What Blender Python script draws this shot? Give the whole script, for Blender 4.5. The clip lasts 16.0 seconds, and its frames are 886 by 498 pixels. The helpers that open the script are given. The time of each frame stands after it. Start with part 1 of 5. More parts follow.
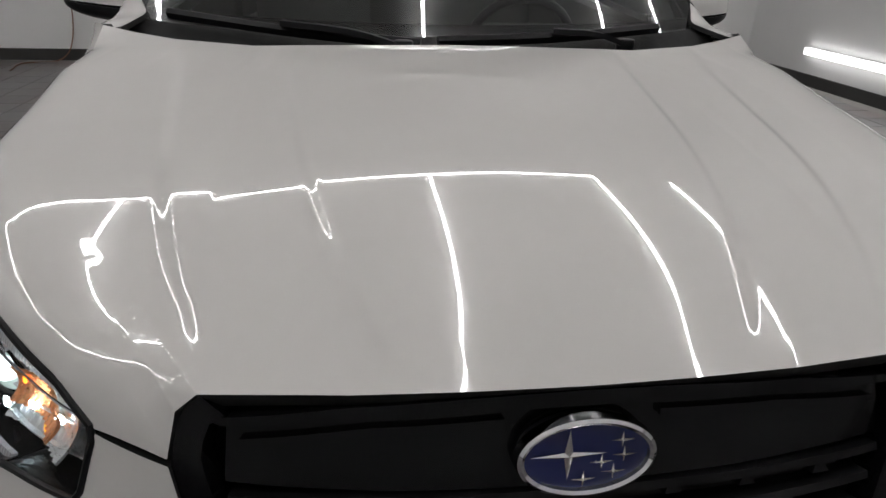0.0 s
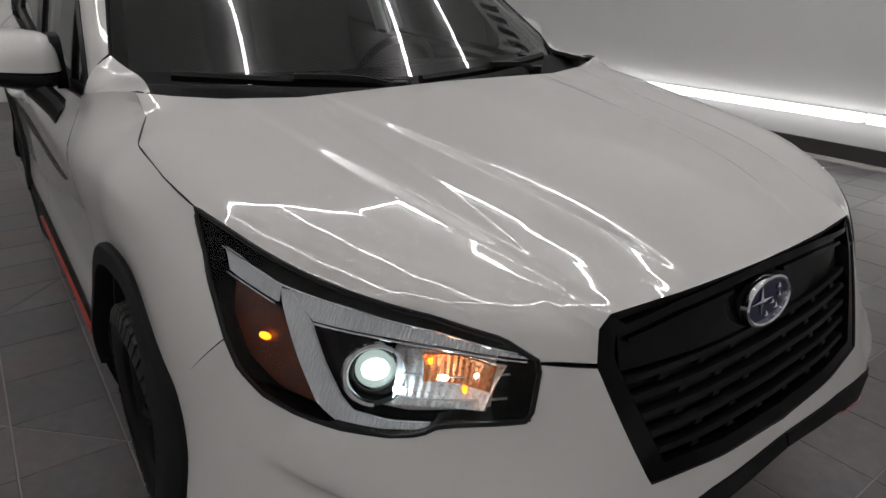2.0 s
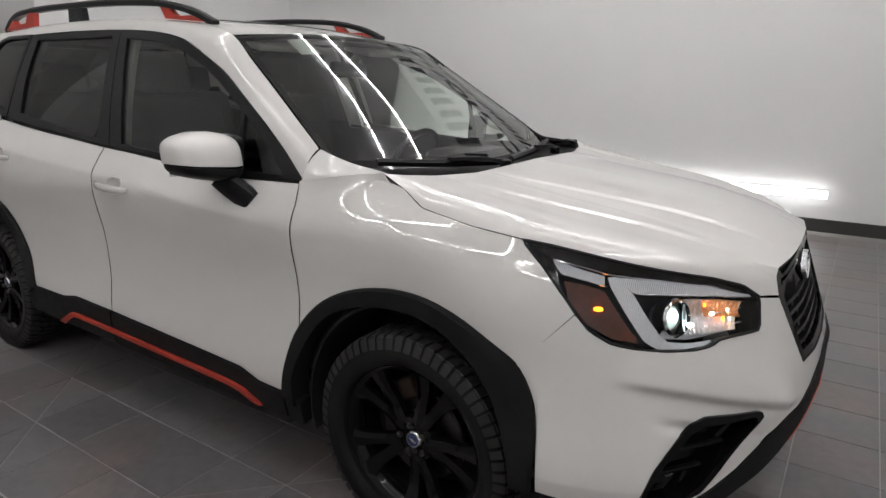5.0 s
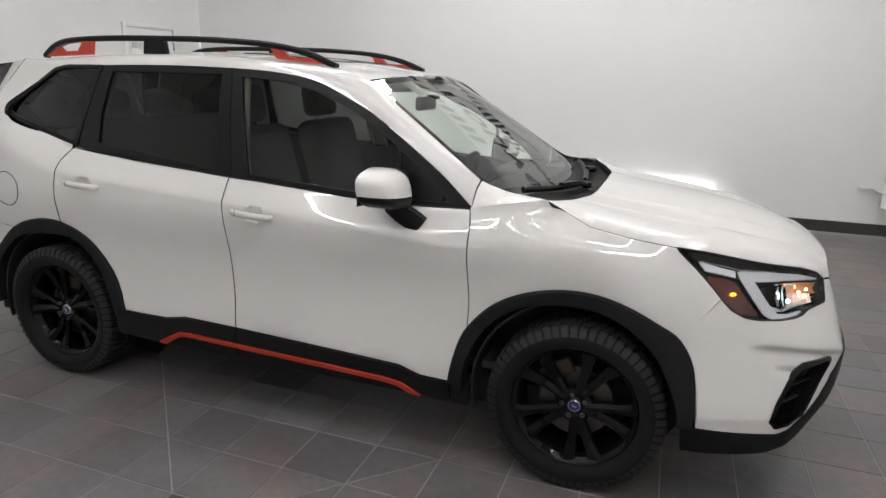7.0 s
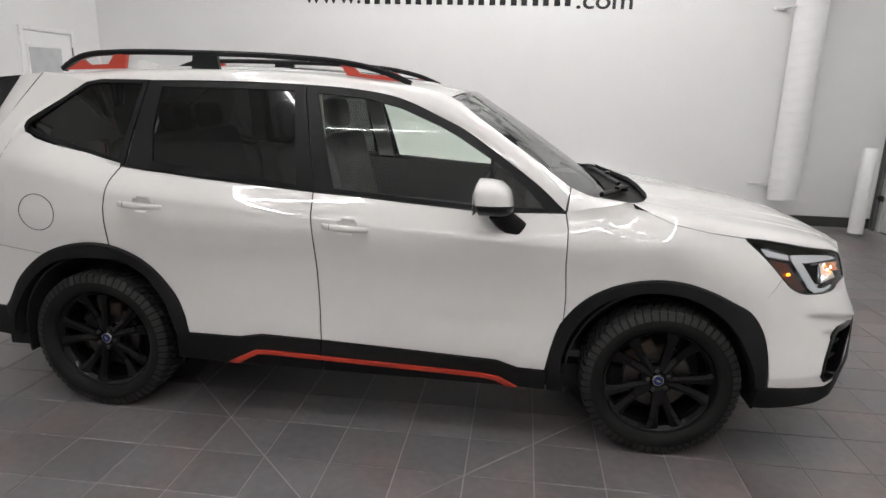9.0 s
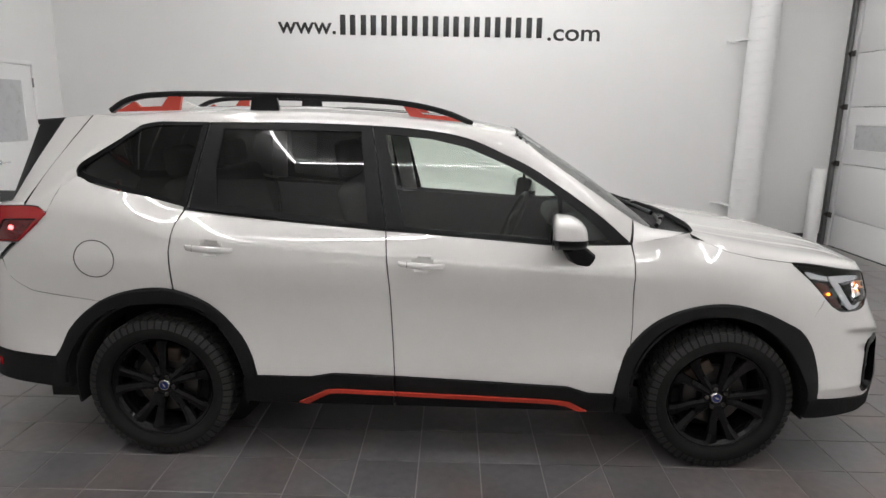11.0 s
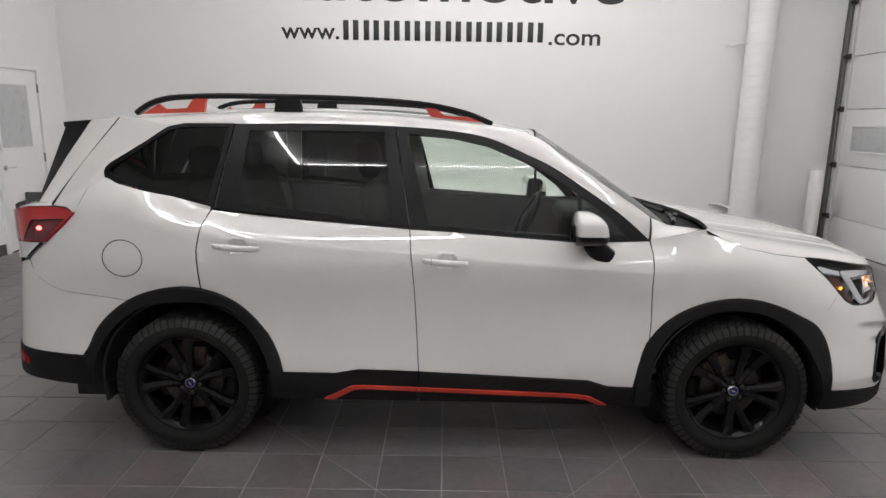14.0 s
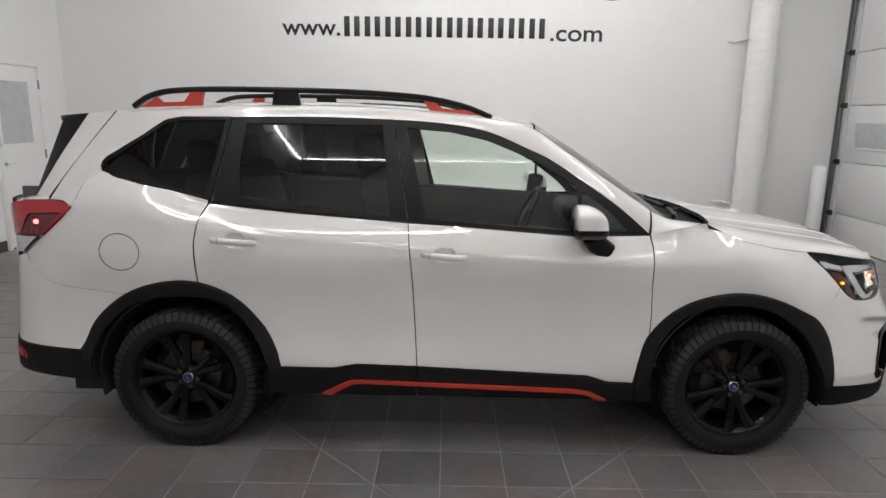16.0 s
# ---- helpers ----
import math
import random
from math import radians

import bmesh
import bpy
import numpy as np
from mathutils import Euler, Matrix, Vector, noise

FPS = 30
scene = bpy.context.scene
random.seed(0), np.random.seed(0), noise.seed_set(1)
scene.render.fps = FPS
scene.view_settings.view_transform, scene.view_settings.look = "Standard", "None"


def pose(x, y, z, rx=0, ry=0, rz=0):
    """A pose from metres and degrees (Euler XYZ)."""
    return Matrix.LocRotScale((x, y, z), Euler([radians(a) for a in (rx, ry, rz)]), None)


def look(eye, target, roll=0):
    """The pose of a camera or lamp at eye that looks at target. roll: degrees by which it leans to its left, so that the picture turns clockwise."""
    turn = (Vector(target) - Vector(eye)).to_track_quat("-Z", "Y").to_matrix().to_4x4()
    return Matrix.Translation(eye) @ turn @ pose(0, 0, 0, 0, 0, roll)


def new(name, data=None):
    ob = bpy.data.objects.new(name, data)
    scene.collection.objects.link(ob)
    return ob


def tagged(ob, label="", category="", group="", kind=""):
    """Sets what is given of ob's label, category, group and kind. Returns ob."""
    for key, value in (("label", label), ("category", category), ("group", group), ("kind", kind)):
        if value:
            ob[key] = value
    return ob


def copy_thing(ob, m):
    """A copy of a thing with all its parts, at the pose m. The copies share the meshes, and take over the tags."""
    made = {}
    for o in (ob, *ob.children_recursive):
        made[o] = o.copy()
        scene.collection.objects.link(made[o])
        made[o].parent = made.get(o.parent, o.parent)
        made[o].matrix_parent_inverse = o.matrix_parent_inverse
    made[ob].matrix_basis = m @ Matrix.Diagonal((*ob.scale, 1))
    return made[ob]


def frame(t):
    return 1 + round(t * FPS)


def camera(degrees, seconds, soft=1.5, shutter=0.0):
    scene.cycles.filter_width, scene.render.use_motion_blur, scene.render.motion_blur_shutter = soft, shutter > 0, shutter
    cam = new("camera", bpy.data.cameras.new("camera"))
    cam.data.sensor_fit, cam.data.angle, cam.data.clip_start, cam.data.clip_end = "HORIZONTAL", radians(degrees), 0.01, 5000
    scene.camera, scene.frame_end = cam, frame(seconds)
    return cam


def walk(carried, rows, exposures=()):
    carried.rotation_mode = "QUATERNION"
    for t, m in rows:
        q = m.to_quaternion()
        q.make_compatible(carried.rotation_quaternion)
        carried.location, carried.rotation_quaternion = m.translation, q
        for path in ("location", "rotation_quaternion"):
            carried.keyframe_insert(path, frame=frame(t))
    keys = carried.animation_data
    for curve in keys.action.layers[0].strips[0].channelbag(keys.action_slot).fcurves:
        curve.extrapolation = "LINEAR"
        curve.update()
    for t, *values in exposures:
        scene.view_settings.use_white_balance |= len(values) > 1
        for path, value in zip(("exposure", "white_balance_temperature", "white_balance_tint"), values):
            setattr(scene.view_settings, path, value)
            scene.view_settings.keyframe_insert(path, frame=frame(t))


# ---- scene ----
cam = camera(70.3, 16.0)
PATH = [
    (0, (2.694, -0.221, 1.314), (0.914, 0.054, 0.445), 2.0),
    (0.5, (2.707, -0.412, 1.338), (0.958, 0.046, 0.483), 1.4),
    (1, (2.653, -0.596, 1.335), (0.953, 0.063, 0.512), 0.6),
    (1.5, (2.647, -0.797, 1.355), (1.041, 0.097, 0.567), 0.5),
    (2, (2.696, -1.037, 1.363), (1.214, 0.058, 0.586), 0.7),
    (2.5, (2.684, -1.207, 1.339), (1.308, 0.029, 0.578), 0.8),
    (3, (2.641, -1.413, 1.332), (1.343, -0.071, 0.615), 0.7),
    (3.5, (2.636, -1.648, 1.354), (1.379, -0.231, 0.712), 0.8),
    (4, (2.601, -1.873, 1.387), (1.393, -0.383, 0.819), 0.7),
    (4.5, (2.492, -2.027, 1.395), (1.341, -0.478, 0.868), 0.7),
    (5, (2.344, -2.214, 1.404), (1.277, -0.603, 0.889), 0.6),
    (7.5, (1.381, -3.277, 1.591), (0.839, -1.424, 1.07), 1.5),
    (8, (1.167, -3.377, 1.584), (0.734, -1.494, 1.067), 1.5),
    (8.5, (0.916, -3.439, 1.588), (0.595, -1.531, 1.08), 1.5),
    (9, (0.67, -3.545, 1.603), (0.438, -1.621, 1.106), 1.5),
    (9.5, (0.52, -3.586, 1.676), (0.343, -1.663, 1.153), 1.2),
    (10, (0.322, -3.606, 1.667), (0.215, -1.669, 1.181), 1.1),
    (12.5, (-0.09, -3.733, 1.695), (-0.09, -1.776, 1.285), 1.0),
    (13, (-0.103, -3.728, 1.7), (-0.104, -1.77, 1.291), 0.9),
    (13.5, (-0.112, -3.732, 1.689), (-0.112, -1.775, 1.278), 0.9),
    (14, (-0.098, -3.735, 1.647), (-0.1, -1.777, 1.237), 0.8),
    (14.5, (-0.082, -3.72, 1.628), (-0.085, -1.763, 1.215), 0.8),
    (15, (-0.073, -3.711, 1.611), (-0.078, -1.754, 1.198), 0.8),
    (15.5, (-0.077, -3.712, 1.616), (-0.084, -1.756, 1.202), 0.8),
    (16, (-0.079, -3.72, 1.623), (-0.089, -1.763, 1.208), 0.8),
]
EXPOSE = [(0.0, -0.42), (1.0, -0.38), (1.5, -0.5), (2.5, -0.54), (3.0, -0.28), (3.5, 0.13), (5.0, 0.15), (7.5, 0.58), (9.0, 0.62), (12.5, 0.46), (16.0, 0.46)]
walk(cam, [(t, look(eye, target, roll)) for t, eye, target, roll in PATH], EXPOSE)

# ---- world: a closed room, so only a faint neutral fill ----
world = bpy.data.worlds.new("world")
scene.world = world
world.use_nodes = True
world.node_tree.nodes["Background"].inputs[0].default_value = (0.8, 0.8, 0.82, 1)
world.node_tree.nodes["Background"].inputs[1].default_value = 0.05

# ---- room sizes ----
BACK, LEFT, RIGHT, FRONT, TOP = 4.93, -5.22, 5.12, -6.6, 4.75
TUBE = 30.0          # glow of the ceiling tubes


# ---- materials ----
def material(name, color, rough=0.5, metal=0.0, coat=0.0, vary=0.0, scale=8.0, bump=0.0, bump_scale=60.0, spec=0.5, emit=None, power=0.0, island=0.0, coat_ior=1.5):
    m = bpy.data.materials.new(name)
    m.use_nodes = True
    nt = m.node_tree
    p = nt.nodes["Principled BSDF"]
    p.inputs["Base Color"].default_value = (*color, 1)
    p.inputs["Roughness"].default_value = rough
    p.inputs["Metallic"].default_value = metal
    p.inputs["Coat Weight"].default_value = coat
    p.inputs["Coat Roughness"].default_value = 0.012
    p.inputs["Coat IOR"].default_value = coat_ior
    p.inputs["Specular IOR Level"].default_value = spec
    if emit:
        p.inputs["Emission Color"].default_value = (*emit, 1)
        p.inputs["Emission Strength"].default_value = power
    if vary or bump or island:
        co = nt.nodes.new("ShaderNodeTexCoord")
    if vary or island:
        n1 = nt.nodes.new("ShaderNodeTexNoise")
        n1.inputs["Scale"].default_value = scale
        n1.inputs["Detail"].default_value = 6
        nt.links.new(co.outputs["Object"], n1.inputs["Vector"])
        n2 = nt.nodes.new("ShaderNodeTexNoise")
        n2.inputs["Scale"].default_value = scale * 9
        n2.inputs["Detail"].default_value = 4
        nt.links.new(co.outputs["Object"], n2.inputs["Vector"])
        add = nt.nodes.new("ShaderNodeMath")
        add.operation = "ADD"
        nt.links.new(n1.outputs[0], add.inputs[0])
        nt.links.new(n2.outputs[0], add.inputs[1])
        rng = nt.nodes.new("ShaderNodeMapRange")
        rng.inputs[1].default_value, rng.inputs[2].default_value = 0.6, 1.4
        rng.inputs[3].default_value, rng.inputs[4].default_value = 1 - vary, 1 + vary
        nt.links.new(add.outputs[0], rng.inputs[0])
        mul = nt.nodes.new("ShaderNodeVectorMath")
        mul.operation = "SCALE"
        mul.inputs[0].default_value = color
        nt.links.new(rng.outputs[0], mul.inputs["Scale"])
        nt.links.new(mul.outputs[0], p.inputs["Base Color"])
        r2 = nt.nodes.new("ShaderNodeMapRange")
        r2.inputs[1].default_value, r2.inputs[2].default_value = 0.6, 1.4
        r2.inputs[3].default_value, r2.inputs[4].default_value = max(rough - 0.08 * (vary > 0.02), 0.02), rough + 0.08 * (vary > 0.02)
        nt.links.new(add.outputs[0], r2.inputs[0])
        nt.links.new(r2.outputs[0], p.inputs["Roughness"])
    if bump:
        n3 = nt.nodes.new("ShaderNodeTexNoise")
        n3.inputs["Scale"].default_value = bump_scale
        n3.inputs["Detail"].default_value = 5
        nt.links.new(co.outputs["Object"], n3.inputs["Vector"])
        b = nt.nodes.new("ShaderNodeBump")
        b.inputs["Strength"].default_value = bump
        b.inputs["Distance"].default_value = 0.004
        nt.links.new(n3.outputs[0], b.inputs["Height"])
        nt.links.new(b.outputs[0], p.inputs["Normal"])
    return m


def glass(name, tint, ior=1.5, haze=0.0):
    """A thin pane: what passes is tinted, what mirrors follows Fresnel."""
    m = bpy.data.materials.new(name)
    m.use_nodes = True
    nt = m.node_tree
    nt.nodes.clear()
    out = nt.nodes.new("ShaderNodeOutputMaterial")
    mix = nt.nodes.new("ShaderNodeMixShader")
    clear = nt.nodes.new("ShaderNodeBsdfTransparent")
    clear.inputs[0].default_value = (*tint, 1)
    gloss = nt.nodes.new("ShaderNodeBsdfGlossy")
    gloss.inputs["Roughness"].default_value = haze
    fres = nt.nodes.new("ShaderNodeFresnel")
    fres.inputs["IOR"].default_value = ior
    nt.links.new(fres.outputs[0], mix.inputs[0])
    nt.links.new(clear.outputs[0], mix.inputs[1])
    nt.links.new(gloss.outputs[0], mix.inputs[2])
    nt.links.new(mix.outputs[0], out.inputs[0])
    return m


PAINT = material("white_pearl_paint", (0.68, 0.665, 0.648), 0.5, coat=1.0, vary=0.012, scale=40, spec=0.1, coat_ior=1.9)
CLAD = material("black_textured_plastic", (0.0095, 0.0095, 0.010), 0.58, vary=0.12, scale=30, bump=0.25, bump_scale=900, spec=0.14)
GLOSS = material("gloss_black", (0.0035, 0.0035, 0.004), 0.05, spec=0.16, coat=0.0, vary=0.05, scale=20)
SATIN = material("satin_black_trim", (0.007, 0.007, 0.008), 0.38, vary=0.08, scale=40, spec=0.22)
DARK = material("dark_void", (0.006, 0.006, 0.006), 0.8, vary=0.1, scale=10)
RED = material("orange_red_accent", (0.44, 0.040, 0.022), 0.42, vary=0.04, scale=30)
CHROME = material("chrome", (0.78, 0.78, 0.8), 0.07, metal=1.0)
STEEL = material("brake_steel", (0.09, 0.085, 0.08), 0.38, metal=1.0, vary=0.25, scale=25)
RUST = material("brake_caliper", (0.045, 0.03, 0.02), 0.6, metal=0.4, vary=0.4, scale=30)
RUBBER = material("tyre_rubber", (0.0085, 0.0085, 0.0085), 0.62, vary=0.18, scale=18, bump=0.2, bump_scale=300, spec=0.2)
# paler than the tyre: dust plus the brighter light on the lugs, as colour
TREAD = material("dusty_lit_tread_rubber", (0.017, 0.017, 0.0165), 0.5, vary=0.3, scale=30, bump=0.2, bump_scale=300, spec=0.4)
RIM = material("gloss_black_rim", (0.0045, 0.0045, 0.005), 0.05, spec=0.22, coat=0.0, vary=0.02, scale=20)
BLUE = material("badge_blue", (0.012, 0.02, 0.10), 0.15, coat=1.0)
SILVER = material("badge_silver", (0.8, 0.8, 0.8), 0.2, metal=1.0)
GLASS_CLEAR = glass("lightly_green_glass", (0.88, 0.94, 0.89))
GLASS_FRONT = glass("laminated_windshield_glass", (0.88, 0.94, 0.90), 2.0)
GLASS_DARK = glass("privacy_glass", (0.12, 0.125, 0.122))
LENS = glass("lamp_lens", (0.97, 0.97, 0.97), 1.32)
CLOTH = material("seat_fabric", (0.15, 0.15, 0.155), 0.85, vary=0.15, scale=20, bump=0.3, bump_scale=400)
TRIMGREY = material("cabin_plastic", (0.065, 0.065, 0.068), 0.6, vary=0.1, scale=15)
LINER = material("light_headliner", (0.55, 0.54, 0.51), 0.9, vary=0.04, scale=20)
REFLECT = material("lamp_reflector", (0.90, 0.92, 0.94), 0.30, metal=1.0, vary=0.06, scale=200, bump=0.4, bump_scale=700)
# a faint emission is added to the light bars to lift their grey
DRL = material("clear_light_bar", (0.62, 0.63, 0.66), 0.14, coat=1.0, vary=0.10, scale=60, bump=0.6, bump_scale=420, emit=(0.95, 0.97, 1.0), power=0.13)
# reflector with the turn bulbs' amber glow put into its colour
AMBER = material("amber_glow_reflector", (0.90, 0.42, 0.20), 0.30, metal=0.9, vary=0.2, scale=200, bump=0.4, bump_scale=700)
AMBERDIM = material("dim_amber_lens", (0.095, 0.017, 0.004), 0.20, coat=0.3, vary=0.6, scale=45, bump=0.4, bump_scale=260)
AMBERLIT = material("lit_amber_bulb", (0.9, 0.3, 0.02), 0.3, emit=(1.0, 0.26, 0.01), power=6.0)
# strong glow for the small emitters added inside the headlight bowl
BOWLGLOW = material("added_bowl_emitter", (0.9, 0.95, 1.0), 0.1, emit=(0.78, 0.95, 1.0), power=34.0)
CORE = material("projector_core", (0.9, 0.95, 1.0), 0.2, emit=(0.84, 0.97, 1.0), power=3.0)
PROJLENS = material("projector_glass", (0.34, 0.40, 0.38), 0.08, coat=1.0, emit=(0.80, 1.0, 0.93), power=0.75)
TAILRED = material("tail_lamp_red", (0.27, 0.005, 0.007), 0.12, coat=0.6, vary=0.05, scale=30, spec=0.3, emit=(1.0, 0.015, 0.02), power=0.03)
TAILDEEP = material("deep_red_lens", (0.075, 0.004, 0.006), 0.10, coat=0.7, vary=0.15, scale=80, spec=0.3, emit=(1.0, 0.01, 0.015), power=0.012)
TAILLIT = material("lit_tail_bulb", (0.9, 0.1, 0.1), 0.3, emit=(1.0, 0.08, 0.08), power=5.0)
CLEARWHITE = material("clear_reverse_lamp", (0.6, 0.6, 0.6), 0.15, coat=1.0, vary=0.1, scale=80)
PAPER = material("paper_sticker", (0.75, 0.74, 0.70), 0.7)
WALLPAINT = material("white_wall_paint", (0.80, 0.80, 0.795), 0.62, vary=0.012, scale=3, bump=0.05, bump_scale=150)
CEILPAINT = material("white_ceiling_paint", (0.78, 0.78, 0.78), 0.75, vary=0.015, scale=3)
BASEB = material("dark_rubber_baseboard", (0.035, 0.034, 0.033), 0.5, vary=0.1, scale=12)
TILE = material("grey_porcelain_tile", (0.138, 0.128, 0.129), 0.36, vary=0.26, scale=2.6)
GROUT = material("pale_grout", (0.31, 0.297, 0.284), 0.85, vary=0.12, scale=20)
WHITEMETAL = material("white_enamel", (0.80, 0.80, 0.80), 0.4, vary=0.015, scale=6)
DOORWHITE = material("white_door_paint", (0.82, 0.82, 0.82), 0.45, vary=0.012, scale=5)
FROST = material("frosted_pane", (0.50, 0.51, 0.52), 0.3, vary=0.03, scale=10)
TRACK = material("galvanised_track", (0.22, 0.22, 0.22), 0.45, metal=0.7, vary=0.2, scale=15)
CORD = material("brown_cord", (0.20, 0.10, 0.06), 0.6, vary=0.1, scale=30)
SIGNBLACK = material("black_sign_vinyl", (0.012, 0.012, 0.012), 0.45)
LED = material("led_tube", (1, 1, 1), 0.5, emit=(1.0, 0.985, 0.975), power=TUBE)
WALLLED = material("wall_led_tube", (1, 1, 1), 0.5, emit=(1.0, 0.985, 0.98), power=5.2)

# each tile differs a little in tone; its clouding runs on in the room's measure
nt = TILE.node_tree
place = nt.nodes.new("ShaderNodeNewGeometry")
for n in [n for n in nt.nodes if n.type == "TEX_NOISE"]:
    nt.links.new(place.outputs["Position"], n.inputs["Vector"])
info = nt.nodes.new("ShaderNodeObjectInfo")
tone = nt.nodes.new("ShaderNodeMapRange")
tone.inputs[3].default_value, tone.inputs[4].default_value = 0.86, 1.14
mixed = nt.nodes.new("ShaderNodeMath")
mixed.operation = "ADD"
nt.links.new(info.outputs["Random"], mixed.inputs[0])
nt.links.new(place.outputs["Random Per Island"], mixed.inputs[1])
wrap = nt.nodes.new("ShaderNodeMath")
wrap.operation = "FRACT"
nt.links.new(mixed.outputs[0], wrap.inputs[0])
nt.links.new(wrap.outputs[0], tone.inputs[0])
old = nt.nodes["Principled BSDF"].inputs["Base Color"].links[0].from_socket
tint = nt.nodes.new("ShaderNodeVectorMath")
tint.operation = "SCALE"
nt.links.new(old, tint.inputs[0])
nt.links.new(tone.outputs[0], tint.inputs["Scale"])
stain = nt.nodes.new("ShaderNodeTexNoise")
stain.inputs["Scale"].default_value = 1.7
stain.inputs["Detail"].default_value = 7
nt.links.new(place.outputs["Position"], stain.inputs["Vector"])
warm = nt.nodes.new("ShaderNodeMix")
warm.data_type = "RGBA"
warm.inputs[6].default_value, warm.inputs[7].default_value = (0.94, 0.97, 1.0, 1), (1.12, 0.99, 0.94, 1)
band_ = nt.nodes.new("ShaderNodeMapRange")
band_.inputs[1].default_value, band_.inputs[2].default_value = 0.42, 0.64
nt.links.new(stain.outputs[0], band_.inputs[0])
nt.links.new(band_.outputs[0], warm.inputs[0])
both_ = nt.nodes.new("ShaderNodeVectorMath")
both_.operation = "MULTIPLY"
nt.links.new(tint.outputs[0], both_.inputs[0])
nt.links.new(warm.outputs[2], both_.inputs[1])
nt.links.new(both_.outputs[0], nt.nodes["Principled BSDF"].inputs["Base Color"])

# fine ribs moulded into the light bars
nt = DRL.node_tree
ribs = nt.nodes.new("ShaderNodeTexWave")
ribs.inputs["Scale"].default_value = 70
ribs.inputs["Distortion"].default_value = 0.6
nt.links.new([n for n in nt.nodes if n.type == "TEX_COORD"][0].outputs["Object"], ribs.inputs["Vector"])
nt.links.new(ribs.outputs["Fac"], [n for n in nt.nodes if n.type == "BUMP"][0].inputs["Height"])


# ---- mesh tools ----
def solid(name, verts, faces, mat, parent=None, label="", sharp=None, flat=False, shade_from=None):
    """Links one mesh object; sharp: cosine below which an edge stays hard."""
    me = bpy.data.meshes.new(name)
    me.from_pydata([tuple(map(float, v)) for v in verts], [], [tuple(map(int, f)) for f in faces])
    bm = bmesh.new()
    bm.from_mesh(me)
    # the remaining faces are coloured dark, painting in the shade of the panel gaps
    if shade_from is not None:
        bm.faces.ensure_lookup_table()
        for f in bm.faces[shade_from:]:
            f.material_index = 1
    bmesh.ops.remove_doubles(bm, verts=bm.verts, dist=1e-5)
    for f in bm.faces:
        f.smooth = not flat
    for e in bm.edges:
        if len(e.link_faces) == 2 and e.calc_face_angle(0) > (sharp or 0.6):
            e.smooth = False
    bm.to_mesh(me)
    bm.free()
    me.materials.append(mat)
    if shade_from is not None:
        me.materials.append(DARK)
    ob = new(name, me)
    if parent:
        ob.parent = parent
    if label:
        ob["label"] = label
    return ob


def part(name, bm, mat, parent=None, label="", smooth=True):
    me = bpy.data.meshes.new(name)
    for f in bm.faces:
        f.smooth = smooth
    for e in bm.edges:
        if len(e.link_faces) == 2 and e.calc_face_angle(0) > 0.6:
            e.smooth = False
    bm.to_mesh(me)
    bm.free()
    me.materials.append(mat)
    ob = new(name, me)
    if parent:
        ob.parent = parent
    if label:
        ob["label"] = label
    return ob


def box(size, at=(0, 0, 0), bevel=0.0, seg=2, turn=None):
    bm = bmesh.new()
    bmesh.ops.create_cube(bm, size=1)
    bmesh.ops.scale(bm, vec=size, verts=bm.verts)
    if bevel:
        bmesh.ops.bevel(bm, geom=bm.edges[:], offset=bevel, segments=seg, profile=0.5, affect="EDGES")
    if turn:
        bmesh.ops.rotate(bm, cent=(0, 0, 0), matrix=Euler([radians(a) for a in turn]).to_matrix(), verts=bm.verts)
    bmesh.ops.translate(bm, vec=at, verts=bm.verts)
    return bm


def join(*bms):
    out = bms[0]
    for b in bms[1:]:
        me = bpy.data.meshes.new("tmp")
        b.to_mesh(me)
        b.free()
        out.from_mesh(me)
        bpy.data.meshes.remove(me)
    return out


def cylinder(r, h, at=(0, 0, 0), seg=24, axis="z", bevel=0.0, r2=None):
    bm = bmesh.new()
    bmesh.ops.create_cone(bm, cap_ends=True, segments=seg, radius1=r, radius2=r if r2 is None else r2, depth=h)
    if bevel:
        bmesh.ops.bevel(bm, geom=[e for e in bm.edges if e.calc_face_angle(0) > 1], offset=bevel, segments=2, profile=0.5, affect="EDGES")
    if axis == "y":
        bmesh.ops.rotate(bm, cent=(0, 0, 0), matrix=Matrix.Rotation(radians(90), 3, "X"), verts=bm.verts)
    if axis == "x":
        bmesh.ops.rotate(bm, cent=(0, 0, 0), matrix=Matrix.Rotation(radians(90), 3, "Y"), verts=bm.verts)
    bmesh.ops.translate(bm, vec=at, verts=bm.verts)
    return bm


def sweep(points, profile, up=(0, 0, 1), closed=False, caps=True):
    """Carries a closed profile of (sideways, upwards) offsets along a line of points."""
    pts = [Vector(p) for p in points]
    n, k = len(pts), len(profile)
    V, F = [], []
    for i, p in enumerate(pts):
        a, b = pts[(i - 1) % n if closed else max(i - 1, 0)], pts[(i + 1) % n if closed else min(i + 1, n - 1)]
        d = (b - a).normalized()
        s = d.cross(Vector(up))
        s = s.normalized() if s.length > 1e-6 else Vector((1, 0, 0))
        u = s.cross(d)
        V += [p + s * q[0] + u * q[1] for q in profile]
    for i in range(n if closed else n - 1):
        j = (i + 1) % n
        F += [(i * k + c, i * k + (c + 1) % k, j * k + (c + 1) % k, j * k + c) for c in range(k)]
    if caps and not closed:
        F += [tuple(range(k))[::-1], tuple(range((n - 1) * k, n * k))]
    return V, F


def ring(r, n=8, squash=1.0):
    return [(r * math.cos(2 * math.pi * i / n), squash * r * math.sin(2 * math.pi * i / n)) for i in range(n)]


